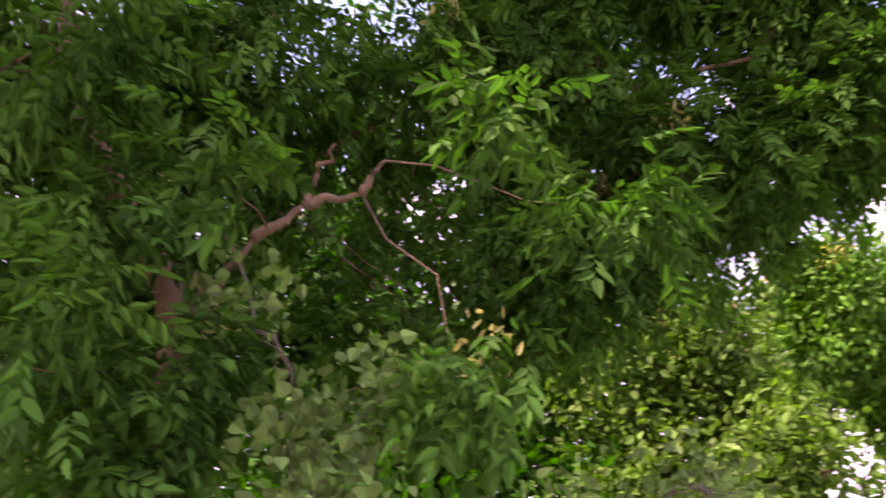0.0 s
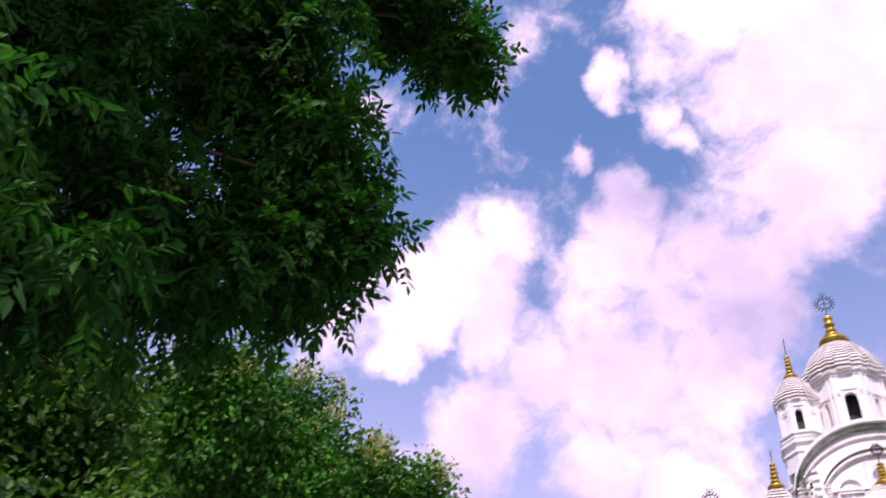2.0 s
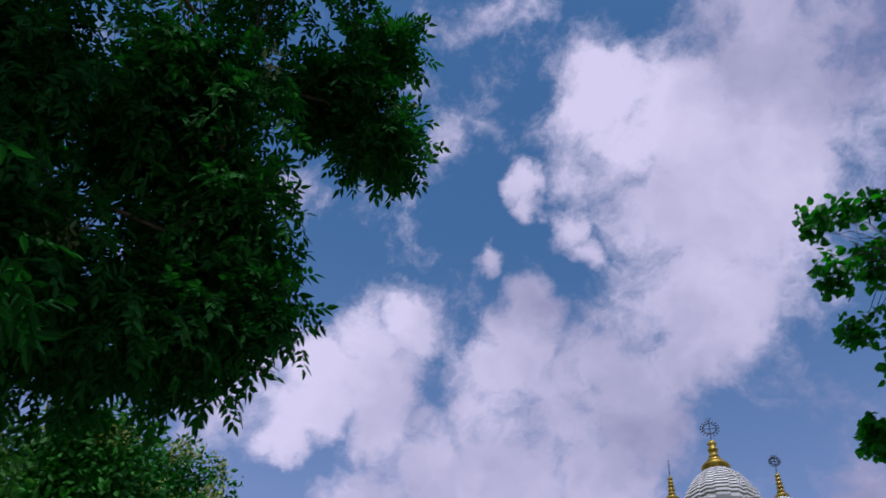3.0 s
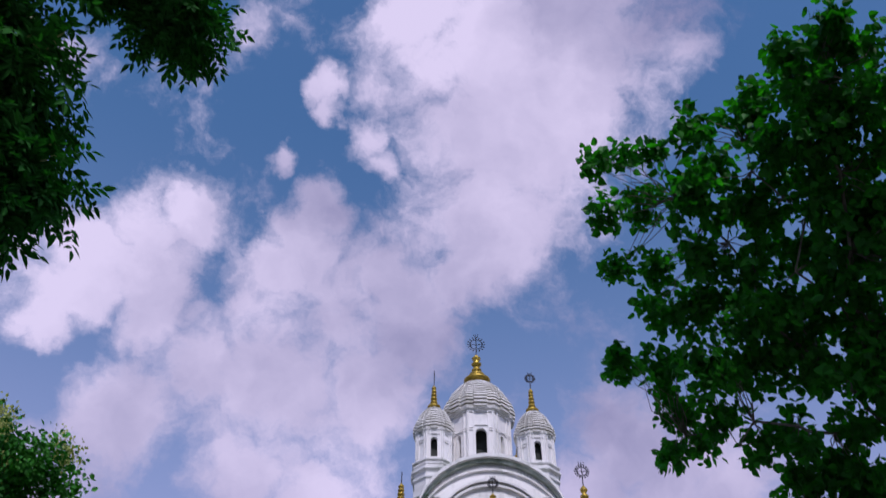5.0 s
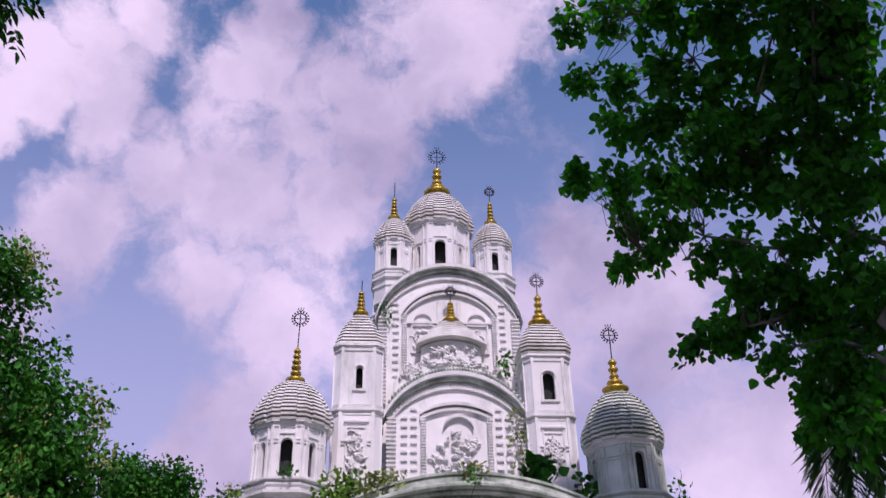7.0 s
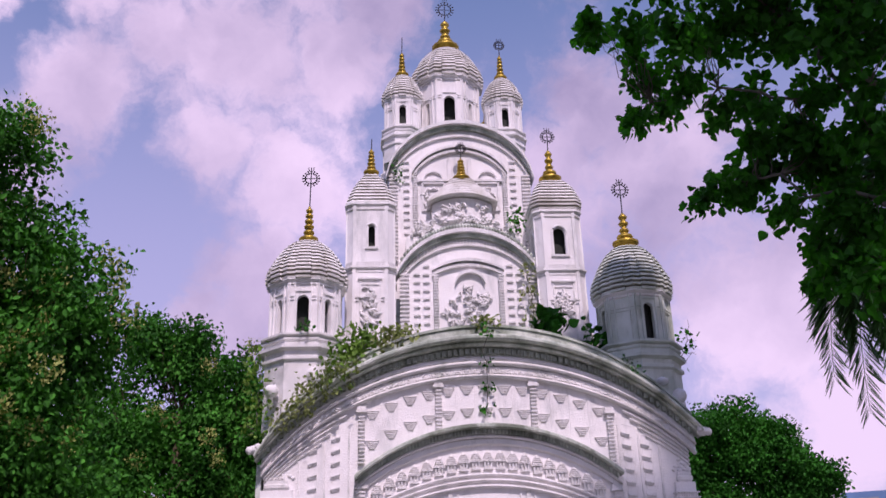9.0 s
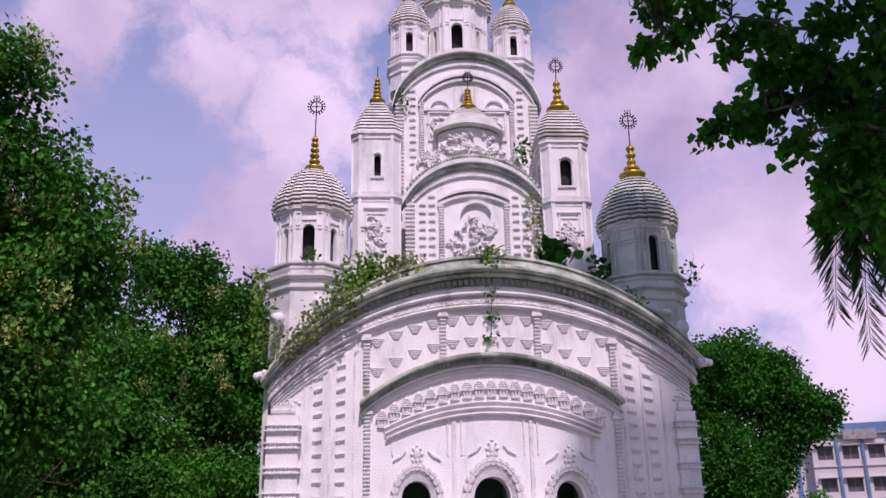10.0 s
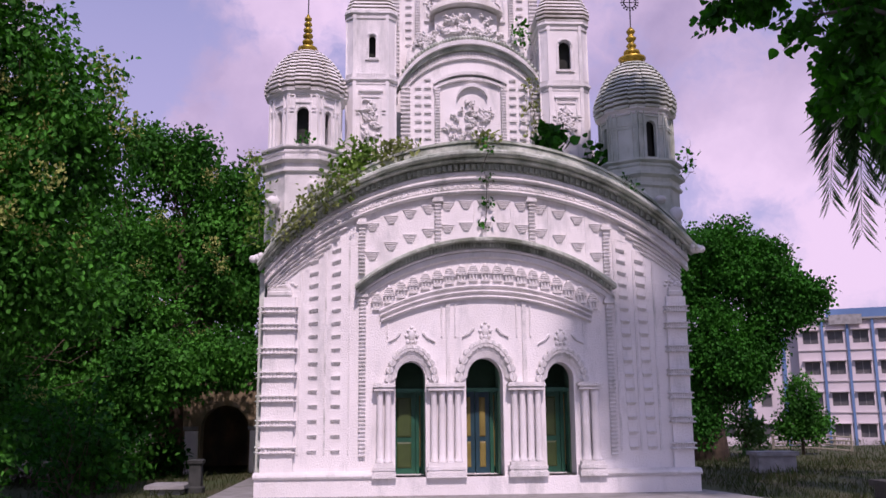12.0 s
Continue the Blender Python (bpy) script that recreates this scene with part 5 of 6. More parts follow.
# woodland thicket behind the overhanging tree
B_BASE = (-13.08, -13.20, -0.07)
tree("thicket_tree", B_BASE, 17, [(*B_BASE[:2], -0.1, 0.3), (B_BASE[0], B_BASE[1], 3.0, 0.25), (B_BASE[0] + 0.4, B_BASE[1], 7.0, 0.15)],
     [((B_BASE[0], B_BASE[1], 2.6), (-10.29, -8.81, 6.47), 0.12), ((B_BASE[0], B_BASE[1], 3.0), (-13.75, -18.35, 6.96), 0.12), ((B_BASE[0], B_BASE[1], 3.4), (-11.98, -10.94, 8.00), 0.1)],
     [((-12.19, -11.30, 4.17), (2.6, 2.2, 2.4)), ((-13.39, -14.19, 4.17), (2.6, 2.4, 2.4)), ((-13.79, -17.72, 4.17), (2.8, 2.6, 2.4)), ((-13.21, -21.01, 4.61), (2.8, 2.6, 2.6)),
      ((-12.84, -11.43, 7.99), (2.6, 2.4, 2.2)), ((-14.11, -15.13, 7.99), (2.8, 2.4, 2.2)), ((-14.11, -19.47, 8.27), (2.8, 2.6, 2.4)), ((-14.16, -13.28, 12.53), (3, 2.8, 2.2)), ((-14.67, -19.11, 13.33), (3, 3, 2.2)), ((-11.76, -11.55, 10.60), (2.2, 2.0, 1.8))] + [((-10.94, -13.23, 2.32), (3.0, 2.0, 1.8)), ((-11.78, -16.60, 2.32), (3.0, 2.0, 1.8)), ((-11.50, -19.72, 2.49), (3.0, 2.4, 1.8)), ((-14.49, -12.68, 6.27), (3.6, 2.4, 2.4)), ((-15.30, -17.30, 6.27), (3.6, 2.6, 2.4)), ((-10.92, -11.15, 2.58), (2.2, 2.0, 1.8)), ((-13.93, -14.28, 9.74), (2.2, 2.0, 2.0)), ((-10.75, -16.36, 3.53), (2.0, 1.6, 1.3)), ((-10.26, -14.22, 3.37), (2.0, 1.6, 1.3))],
     [280, 280, 260, 240, 280, 260, 240, 120, 110, 200, 170, 170, 150, 240, 220, 150, 170, 110, 110], FIG_LEAF, BARK, "dense dark green broadleaf tree beyond the path", "tree", 30, 0.26, 0.19, OVAL, 0.4, 0.4, twig=(8, 0.02), shell=0.3)

# light green tree at the thicket's sunny edge
L_BASE = (-9.60, -10.27, 0.05)
tree("light_green_tree", L_BASE, 19, [(*L_BASE[:2], -0.1, 0.2), (L_BASE[0], L_BASE[1], 2.6, 0.16), (L_BASE[0] + 0.2, L_BASE[1], 5.6, 0.08)],
     [((L_BASE[0], L_BASE[1], 2.2), (-8.96, -9.62, 5.44), 0.07), ((L_BASE[0], L_BASE[1], 2.6), (-10.29, -11.13, 6.29), 0.07), ((L_BASE[0], L_BASE[1], 3.4), (-9.48, -10.14, 7.68), 0.06)],
     [((-9.75, -10.5, 7.0), (1.0, 1.0, 0.9)), ((-10.1, -11.2, 6.5), (1.1, 1.1, 1.2)), ((-9.35, -10.05, 5.6), (1.0, 1.0, 1.1)), ((-9.61, -10.74, 4.74), (1.6, 1.4, 1.4)), ((-9.01, -10.09, 3.60), (1.6, 1.4, 1.3)), ((-9.99, -11.56, 3.75), (1.5, 1.4, 1.5)), ((-9.46, -10.87, 2.67), (1.8, 1.5, 1.2))],
     [110, 110, 110, 130, 130, 120, 120], LIGHT_LEAF, BARK, "sunlit tree with light green rounded leaves", "tree", 38, 0.2, 0.135, OVAL, 0.4, 0.4, twig=(6, 0.014), shell=0.35)

# teak trees with pale flower heads
T_BASE = (-11.06, -3.04, -0.02)
tree("teak_tree", T_BASE, 23, [(*T_BASE[:2], -0.1, 0.32), (T_BASE[0] + 0.1, T_BASE[1], 4.0, 0.26), (T_BASE[0], T_BASE[1] + 0.2, 8.5, 0.14)],
     [((T_BASE[0], T_BASE[1], 3.0), (-8.44, -1.65, 6.82), 0.12), ((T_BASE[0], T_BASE[1], 4.0), (-13.18, -4.67, 7.81), 0.12), ((T_BASE[0], T_BASE[1], 5.0), (-9.78, -2.29, 9.19), 0.1), ((T_BASE[0], T_BASE[1], 5.5), (-12.03, -3.72, 11.04), 0.1)],
     [((-11.91, -3.63, 11.04), (1.7, 1.6, 1.6)), ((-10.17, -2.50, 9.37), (2.0, 1.8, 1.8)), ((-8.77, -1.79, 7.64), (1.7, 1.6, 1.7)), ((-7.95, -1.45, 6.02), (1.5, 1.5, 1.6)), ((-13.73, -4.50, 9.78), (2.2, 2.2, 2.2)),
      # the last two lobes are unseen, added to shade the undergrowth at lower left
      ((-11.55, -3.37, 7.14), (2.8, 2.2, 2.4)), ((-9.29, -2.60, 4.83), (2.4, 2.0, 2.2)), ((-12.41, -4.66, 4.23), (3.0, 2.2, 2.4)), ((-8.17, -1.54, 3.56), (1.7, 1.5, 1.7)), ((-10.04, -3.59, 2.74), (2.4, 1.8, 1.5)), ((-15.20, -6.83, 5.23), (3.2, 2.4, 3.0)), ((-10.4, -5.4, 8.6), (1.9, 1.8, 1.7)), ((-10.6, -7.4, 8.9), (1.4, 1.4, 1.3))],
     [115, 150, 115, 100, 150, 200, 190, 210, 110, 150, 170, 140, 100], TEAK_LEAF, BARK, "tall teak tree with broad leaves and pale yellow flower heads", "tree", 66, 0.25, 0.14, OVAL, 0.45, 0.45,
     twig=(6, 0.02), shell=0.45, billows=7, extra=[("bloom", PANICLE, 3, 130, 0.075, OVAL, 0.15)])
U_BASE = (-7.87, 7.98, 0.03)
tree("teak_tree", U_BASE, 29, [(*U_BASE[:2], -0.2, 0.25), (U_BASE[0], U_BASE[1], 4.0, 0.18), (U_BASE[0], U_BASE[1], 7.0, 0.08)],
     [((U_BASE[0], U_BASE[1], 3.0), (-6.23, 8.32, 6.67), 0.08), ((U_BASE[0], U_BASE[1], 3.4), (-9.40, 7.56, 6.67), 0.09)],
     [((-8.00, 7.95, 8.49), (1.4, 1.3, 1.5)), ((-8.79, 7.74, 8.83), (0.8, 0.8, 1.0)), ((-6.54, 8.26, 7.62), (1.3, 1.3, 1.3)), ((-9.62, 7.50, 6.91), (1.7, 1.6, 1.8)), ((-7.43, 8.08, 5.74), (2.2, 1.8, 1.8)), ((-5.85, 8.89, 5.82), (1.3, 1.3, 2.2)), ((-9.26, 7.09, 4.08), (2.2, 1.8, 1.8)),
      ((-6.95, 9.20, 3.79), (2.0, 1.6, 1.6)), ((-11.12, 6.97, 3.67), (2.2, 2, 2)), ((-9.10, 8.17, 1.85), (1.9, 1.6, 1.5)), ((-11.26, 7.99, 1.62), (2.0, 1.8, 1.6)), ((-12.99, 6.17, 2.07), (2.4, 2.0, 1.8))] + [((-6.46, 6.24, 3.05), (1.2, 1.1, 0.8)), ((-7.68, 5.45, 2.69), (1.4, 1.2, 1.0)), ((-8.22, 10.98, 6.11), (2.2, 1.6, 2.0)), ((-10.04, 10.51, 6.99), (2.2, 1.6, 1.8)), ((-6.74, 11.28, 5.70), (1.4, 1.3, 2.0)), ((-10.76, 10.28, 3.24), (2.4, 1.8, 2.2)), ((-13.13, 9.39, 3.14), (2.4, 1.8, 2.4))] + [((-14.51, 7.65, 2.35), (2.4, 2.0, 2.4)), ((-11.96, 9.86, 5.70), (2.6, 2.0, 2.2)), ((-11.56, 4.63, 1.62), (2.6, 1.8, 1.5)), ((-9.53, 6.48, 1.62), (2.2, 1.5, 1.4))],
     [75, 40, 70, 85, 100, 70, 100, 80, 85, 80, 80, 80, 60, 70, 110, 100, 70, 120, 120, 120, 120, 100, 90], TEAK_LEAF, BARK, "younger teak tree with broad light green leaves behind the temple", "tree", 62, 0.25, 0.15, OVAL, 0.45, 0.45,
     twig=(6, 0.02), billows=7, extra=[("bloom", PANICLE, 11, 110, 0.075, OVAL, 0.15)])

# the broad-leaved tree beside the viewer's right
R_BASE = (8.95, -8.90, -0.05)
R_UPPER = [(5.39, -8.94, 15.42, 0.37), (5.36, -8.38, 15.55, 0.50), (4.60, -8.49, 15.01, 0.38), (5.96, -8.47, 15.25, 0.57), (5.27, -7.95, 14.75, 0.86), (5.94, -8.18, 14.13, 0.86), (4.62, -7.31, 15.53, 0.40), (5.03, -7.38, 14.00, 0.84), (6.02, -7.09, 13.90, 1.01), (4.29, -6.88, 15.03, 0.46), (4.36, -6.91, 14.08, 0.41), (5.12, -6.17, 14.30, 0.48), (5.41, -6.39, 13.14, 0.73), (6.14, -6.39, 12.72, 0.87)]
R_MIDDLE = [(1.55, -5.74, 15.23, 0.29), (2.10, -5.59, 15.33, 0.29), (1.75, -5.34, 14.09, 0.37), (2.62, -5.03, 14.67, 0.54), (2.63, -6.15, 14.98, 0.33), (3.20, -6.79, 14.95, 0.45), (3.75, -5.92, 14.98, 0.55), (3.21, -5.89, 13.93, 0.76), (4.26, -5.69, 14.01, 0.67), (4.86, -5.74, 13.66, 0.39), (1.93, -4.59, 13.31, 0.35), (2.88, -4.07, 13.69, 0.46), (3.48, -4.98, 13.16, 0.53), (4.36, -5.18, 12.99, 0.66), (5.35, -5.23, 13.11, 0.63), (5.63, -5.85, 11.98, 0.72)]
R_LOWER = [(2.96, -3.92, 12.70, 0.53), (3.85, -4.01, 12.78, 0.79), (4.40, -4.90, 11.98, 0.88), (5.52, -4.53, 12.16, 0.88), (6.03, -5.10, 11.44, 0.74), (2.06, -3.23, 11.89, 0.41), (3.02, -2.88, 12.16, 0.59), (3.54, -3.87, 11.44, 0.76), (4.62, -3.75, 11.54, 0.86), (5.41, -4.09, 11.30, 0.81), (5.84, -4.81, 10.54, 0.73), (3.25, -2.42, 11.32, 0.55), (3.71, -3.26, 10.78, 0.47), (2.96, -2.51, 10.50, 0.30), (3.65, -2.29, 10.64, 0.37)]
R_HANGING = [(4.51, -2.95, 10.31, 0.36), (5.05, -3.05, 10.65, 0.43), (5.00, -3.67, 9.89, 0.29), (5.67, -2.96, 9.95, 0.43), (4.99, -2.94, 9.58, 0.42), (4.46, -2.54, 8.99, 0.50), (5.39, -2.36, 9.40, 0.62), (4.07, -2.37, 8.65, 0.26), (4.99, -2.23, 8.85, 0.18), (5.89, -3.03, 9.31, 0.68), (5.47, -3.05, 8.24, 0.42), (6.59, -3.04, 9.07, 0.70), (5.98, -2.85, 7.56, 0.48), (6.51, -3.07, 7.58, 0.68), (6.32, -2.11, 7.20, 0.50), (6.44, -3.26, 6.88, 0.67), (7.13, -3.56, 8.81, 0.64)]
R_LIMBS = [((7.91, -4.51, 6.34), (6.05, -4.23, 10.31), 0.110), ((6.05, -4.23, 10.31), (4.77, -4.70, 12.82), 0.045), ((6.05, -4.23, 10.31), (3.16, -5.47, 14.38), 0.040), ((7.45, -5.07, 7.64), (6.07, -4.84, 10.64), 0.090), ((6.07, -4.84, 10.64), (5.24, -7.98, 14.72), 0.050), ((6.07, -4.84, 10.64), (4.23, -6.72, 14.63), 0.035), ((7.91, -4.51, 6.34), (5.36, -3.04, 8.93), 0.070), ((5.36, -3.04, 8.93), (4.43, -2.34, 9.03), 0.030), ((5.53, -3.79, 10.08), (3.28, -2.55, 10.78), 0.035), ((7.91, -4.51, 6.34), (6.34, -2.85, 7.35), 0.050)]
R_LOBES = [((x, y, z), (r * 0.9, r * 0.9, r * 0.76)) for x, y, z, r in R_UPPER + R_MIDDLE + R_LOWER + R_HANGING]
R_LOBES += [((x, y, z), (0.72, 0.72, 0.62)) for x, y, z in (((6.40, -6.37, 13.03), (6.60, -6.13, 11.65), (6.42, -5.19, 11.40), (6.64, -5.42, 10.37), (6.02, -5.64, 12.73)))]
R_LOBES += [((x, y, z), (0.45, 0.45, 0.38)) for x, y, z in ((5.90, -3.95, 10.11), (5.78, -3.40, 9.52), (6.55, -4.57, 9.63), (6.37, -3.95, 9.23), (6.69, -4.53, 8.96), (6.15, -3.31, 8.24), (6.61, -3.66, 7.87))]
# last five lobes: out-of-view boughs added to cast shade on the facade's right
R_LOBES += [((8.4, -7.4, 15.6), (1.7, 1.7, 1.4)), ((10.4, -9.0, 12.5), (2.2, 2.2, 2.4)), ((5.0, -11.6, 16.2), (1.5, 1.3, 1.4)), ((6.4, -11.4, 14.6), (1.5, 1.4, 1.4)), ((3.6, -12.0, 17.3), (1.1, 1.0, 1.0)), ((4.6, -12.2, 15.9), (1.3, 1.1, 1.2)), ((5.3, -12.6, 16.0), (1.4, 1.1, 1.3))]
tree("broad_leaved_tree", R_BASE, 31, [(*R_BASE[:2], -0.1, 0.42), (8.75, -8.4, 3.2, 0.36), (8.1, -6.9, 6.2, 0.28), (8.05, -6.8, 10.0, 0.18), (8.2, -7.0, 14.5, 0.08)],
     # the first two limbs carry those added boughs
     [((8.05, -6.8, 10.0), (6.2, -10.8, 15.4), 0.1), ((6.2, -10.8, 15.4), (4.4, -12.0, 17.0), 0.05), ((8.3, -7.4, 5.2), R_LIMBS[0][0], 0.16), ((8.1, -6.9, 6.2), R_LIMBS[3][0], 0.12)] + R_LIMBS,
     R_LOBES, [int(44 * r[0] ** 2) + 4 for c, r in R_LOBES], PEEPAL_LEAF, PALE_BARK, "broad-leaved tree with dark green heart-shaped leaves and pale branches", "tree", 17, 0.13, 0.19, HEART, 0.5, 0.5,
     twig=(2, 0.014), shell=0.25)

# mango tree by the field
M_BASE = (8.12, 10.9, -0.06)
tree("mango_tree", M_BASE, 37, [(*M_BASE[:2], -0.3, 0.72), (M_BASE[0], M_BASE[1], 1.2, 0.56), (M_BASE[0] + 0.2, M_BASE[1], 3.2, 0.36), (M_BASE[0] + 0.3, M_BASE[1], 5.5, 0.15)],
     [((M_BASE[0], M_BASE[1], 2.0), (10.64, 10.00, 4.24), 0.16), ((M_BASE[0], M_BASE[1], 2.4), (7.22, 11.31, 4.77), 0.15), ((M_BASE[0], M_BASE[1], 3.0), (9.44, 10.52, 6.37), 0.12)],
     [((8.90, 10.73, 6.75), (1.5, 1.4, 1.1)), ((10.07, 10.25, 6.53), (0.9, 0.9, 0.8)), ((11.02, 9.82, 5.09), (0.9, 0.9, 0.7)), ((7.77, 11.13, 5.62), (1.3, 1.3, 1.5)), ((9.63, 10.44, 5.52), (1.4, 1.4, 1.3)), ((10.97, 9.84, 4.77), (0.85, 0.9, 0.75)), ((9.83, 10.36, 3.40), (0.9, 1.0, 1.0)), ((8.05, 10.51, 3.68), (1.7, 1.3, 1.6)), ((9.24, 10.59, 2.46), (0.9, 1.0, 0.9)), ((7.47, 11.23, 2.77), (1.2, 1.2, 1.6)), ((8.10, 11.44, 1.51), (0.9, 0.9, 1.0)), ((7.95, 10.3, 1.7), (0.7, 0.35, 1.5)), ((8.6, 10.1, 3.0), (1.3, 0.9, 1.0)), ((10.5, 10.05, 5.6), (0.9, 0.9, 0.9)), ((10.3, 10.1, 4.4), (0.9, 0.9, 0.9))],
     [190, 90, 80, 170, 190, 110, 130, 190, 110, 130, 70, 70, 110, 90, 90], MANGO_LEAF, BARK, "round dark mango tree with a thick trunk by the field", "tree", 44, 0.2, 0.125, OVAL, 0.45, 0.4, twig=(8, 0.02), billows=7)
K_BASE = (12.46, 13.56, -0.16)
tree("young_tree", K_BASE, 41, [(*K_BASE[:2], -0.5, 0.07), (K_BASE[0], K_BASE[1], 1.4, 0.04)], [((K_BASE[0], K_BASE[1], 0.6), (12.84, 13.39, 1.98), 0.03)],
     [((12.45, 13.54, 1.92), (0.62, 0.6, 0.75)), ((12.15, 13.69, 0.95), (0.62, 0.6, 0.6)), ((12.75, 13.36, 1.0), (0.6, 0.6, 0.6))], [70, 60, 60], TEAK_LEAF, BARK, "young bushy tree in front of the building", "tree", 34, 0.14, 0.12, OVAL, twig=(6, 0.01))
K2 = (10.35, 13.38, -0.11)
tree("young_tree", K2, 43, [(*K2[:2], -0.5, 0.06), (K2[0], K2[1], 1.2, 0.03)], [((K2[0], K2[1], 0.5), (10.51, 13.32, 1.27), 0.02)],
     [((10.35, 13.38, 1.10), (0.6, 0.6, 0.55)), ((10.51, 13.32, 0.47), (0.5, 0.5, 0.5))], [50, 40], PALM_LEAF, BARK, "slender young tree with yellowish leaves", "tree", 12, 0.12, 0.24, LANCE, twig=(6, 0.01))


# coconut palm: fronds hanging beside the broad-leaved tree
def palm():
    rng = np.random.default_rng(47)
    base = (9.72, -1.11, -0.06)
    head = np.array((8.82, -0.81, 9.12))
    ob = thing("coconut_palm", base, "coconut palm with long hanging fronds", "palm")
    g = Geo().tube([(base[0], base[1], -0.1), (base[0] + 0.1, base[1], 2.6), tuple(head)], [0.17, 0.14, 0.11], 10)
    part("trunk", g, PALE_BARK, ob, smooth=True)
    for ends in ((7.67, 0.91, 6.05), (8.23, 0.78, 5.27), (8.79, 0.44, 5.41), (9.61, -0.23, 6.04), (7.57, -0.88, 9.54), (8.89, -1.65, 10.67), (11.22, -2.01, 8.52), (10.02, 1.39, 9.52)):
        e = np.array(ends)
        mid = np.array([head[0] * 0.15 + e[0] * 0.85, head[1] * 0.15 + e[1] * 0.85, max(head[2], e[2]) + 0.5])
        ts = np.linspace(0, 1, 12)
        path = [tuple(head * (1 - t) ** 2 + mid * 2 * t * (1 - t) + e * t * t) for t in ts]
        frond = part("frond", Geo().tube(path, [0.03 - 0.024 * t for t in ts], 5), PALM_LEAF, ob)
        P, D, Nr, L = [], [], [], []
        for k in range(84):
            t = 0.12 + 0.88 * k / 83
            p = head * (1 - t) ** 2 + mid * 2 * t * (1 - t) + e * t * t
            d = (mid - head) * (1 - t) + (e - mid) * t
            d = d / np.linalg.norm(d)
            s = np.cross(d, (0.25, 1.0, 0.1))
            s = s / max(np.linalg.norm(s), 1e-3)
            for sg in (1, -1):
                P.append(p)
                D.append(d * 0.4 + s * sg * 0.58 + np.array([0, 0, -0.62]) + rng.normal(size=3) * 0.09)
                Nr.append(np.cross(s, d) + rng.normal(size=3) * 0.2)
                L.append(1.2 * (0.45 + 0.75 * math.sin(math.pi * min(t + 0.1, 1.0))) * rng.uniform(0.85, 1.1))
        part("frond_blade", leaf_mesh("frond_blade", PALM_LEAF, P, D, Nr, L, [(0.0, 0.014), (0.3, 0.034), (0.7, 0.028), (1.0, 0.0)], base, 0.3, 0.25), None, frond)


palm()


# ---- weeds growing on the temple ----
def wall_plant(spots, per, spread, length, mat, label, shape=OVAL, seed=1, hang=0.0):
    rng = np.random.default_rng(seed)
    base = spots[0]
    ob = thing("wall_plant", base, label, "plant", "weeds on the temple")
    C = np.array(spots)
    O = np.tile(np.array([[0.0, -0.4, 0.6 - hang]]), (len(C), 1))
    g = Geo()
    for k, c in enumerate(C):
        if k:
            path, rad = bent(rng, C[k - 1], c, 0.008, 0.006, 4, 0.08)
            g.tube(path, rad, 4)
        for _ in range(3):
            q = c + rng.normal(size=3) * spread
            path, rad = bent(rng, c - np.array([0, 0, spread * 0.6]), q, 0.007, 0.003, 4, 0.08)
            g.tube(path, rad, 4)
    part("stem", g, PALE_BARK, ob)
    part("foliage", leaf_mesh("foliage", mat, *simple_leaves(rng, C, O, per, spread, length, hang, 0.4), shape, base), None, ob)


wall_plant([(-2.95, -0.2, OUT(-2.95) - 0.1), (-2.75, 0.0, OUT(-2.75) + 0.25), (-2.6, 0.1, OUT(-2.6) + 0.4), (-2.5, 0.0, OUT(-2.5) + 0.15), (-2.35, 0.1, OUT(-2.35) + 0.3)], 150, 0.22, 0.13, WEED_LEAF, "leafy weeds rooted in the curved cornice", seed=2)
wall_plant([(-2.0, 0.0, OUT(-2.0) + 0.12), (-1.75, 0.05, OUT(-1.75) + 0.08), (-1.55, 0.0, OUT(-1.55) + 0.05)], 130, 0.17, 0.13, YOUNG_LEAF, "leafy weeds rooted in the curved cornice", seed=3)
wall_plant([(-3.9, -0.42, OUT(-3.9) - 0.15), (-3.6, -0.45, OUT(-3.6) - 0.15), (-3.4, -0.4, OUT(-3.4) - 0.05), (-3.15, -0.45, OUT(-3.15) - 0.12), (-2.8, -0.45, OUT(-2.8) - 0.2)], 95, 0.17, 0.11, YOUNG_LEAF, "yellow-green creeper along the cornice lip", seed=4, hang=0.3)
wall_plant([(-4.5, 0.2, 5.1), (-4.5, 0.3, 5.6), (-4.55, 0.6, 6.2), (-4.6, 0.9, 6.6)], 60, 0.2, 0.13, WEED_LEAF, "bushy sapling growing from the wall corner", seed=5)
wall_plant([(0.0, -0.2, 6.95), (0.08, -0.48, 6.7), (0.02, -0.3, 6.2), (0.04, -0.12, 5.7), (0.02, -0.1, 5.25)], 16, 0.08, 0.10, MANGO_LEAF, "thin creeper hanging down over the cornice", seed=6, hang=0.6)
wall_plant([(0.05, -0.1, 7.0), (-0.1, -0.1, 6.98), (0.18, -0.1, 6.97)], 40, 0.11, 0.12, YOUNG_LEAF, "small leafy tuft on top of the cornice", seed=7)
wall_plant([(1.62, 0.9, 7.1), (1.5, 0.9, 7.35), (1.75, 0.9, 7.3)], 26, 0.17, 0.26, MANGO_LEAF, "broad-leaved weed on the roof", HEART, 8)
wall_plant([(1.32, 1.8, 8.9), (1.3, 1.75, 8.4), (1.38, 1.7, 7.9), (1.3, 1.7, 7.5)], 26, 0.12, 0.12, YOUNG_LEAF, "creeper in the corner beside the turret", seed=9, hang=0.5)
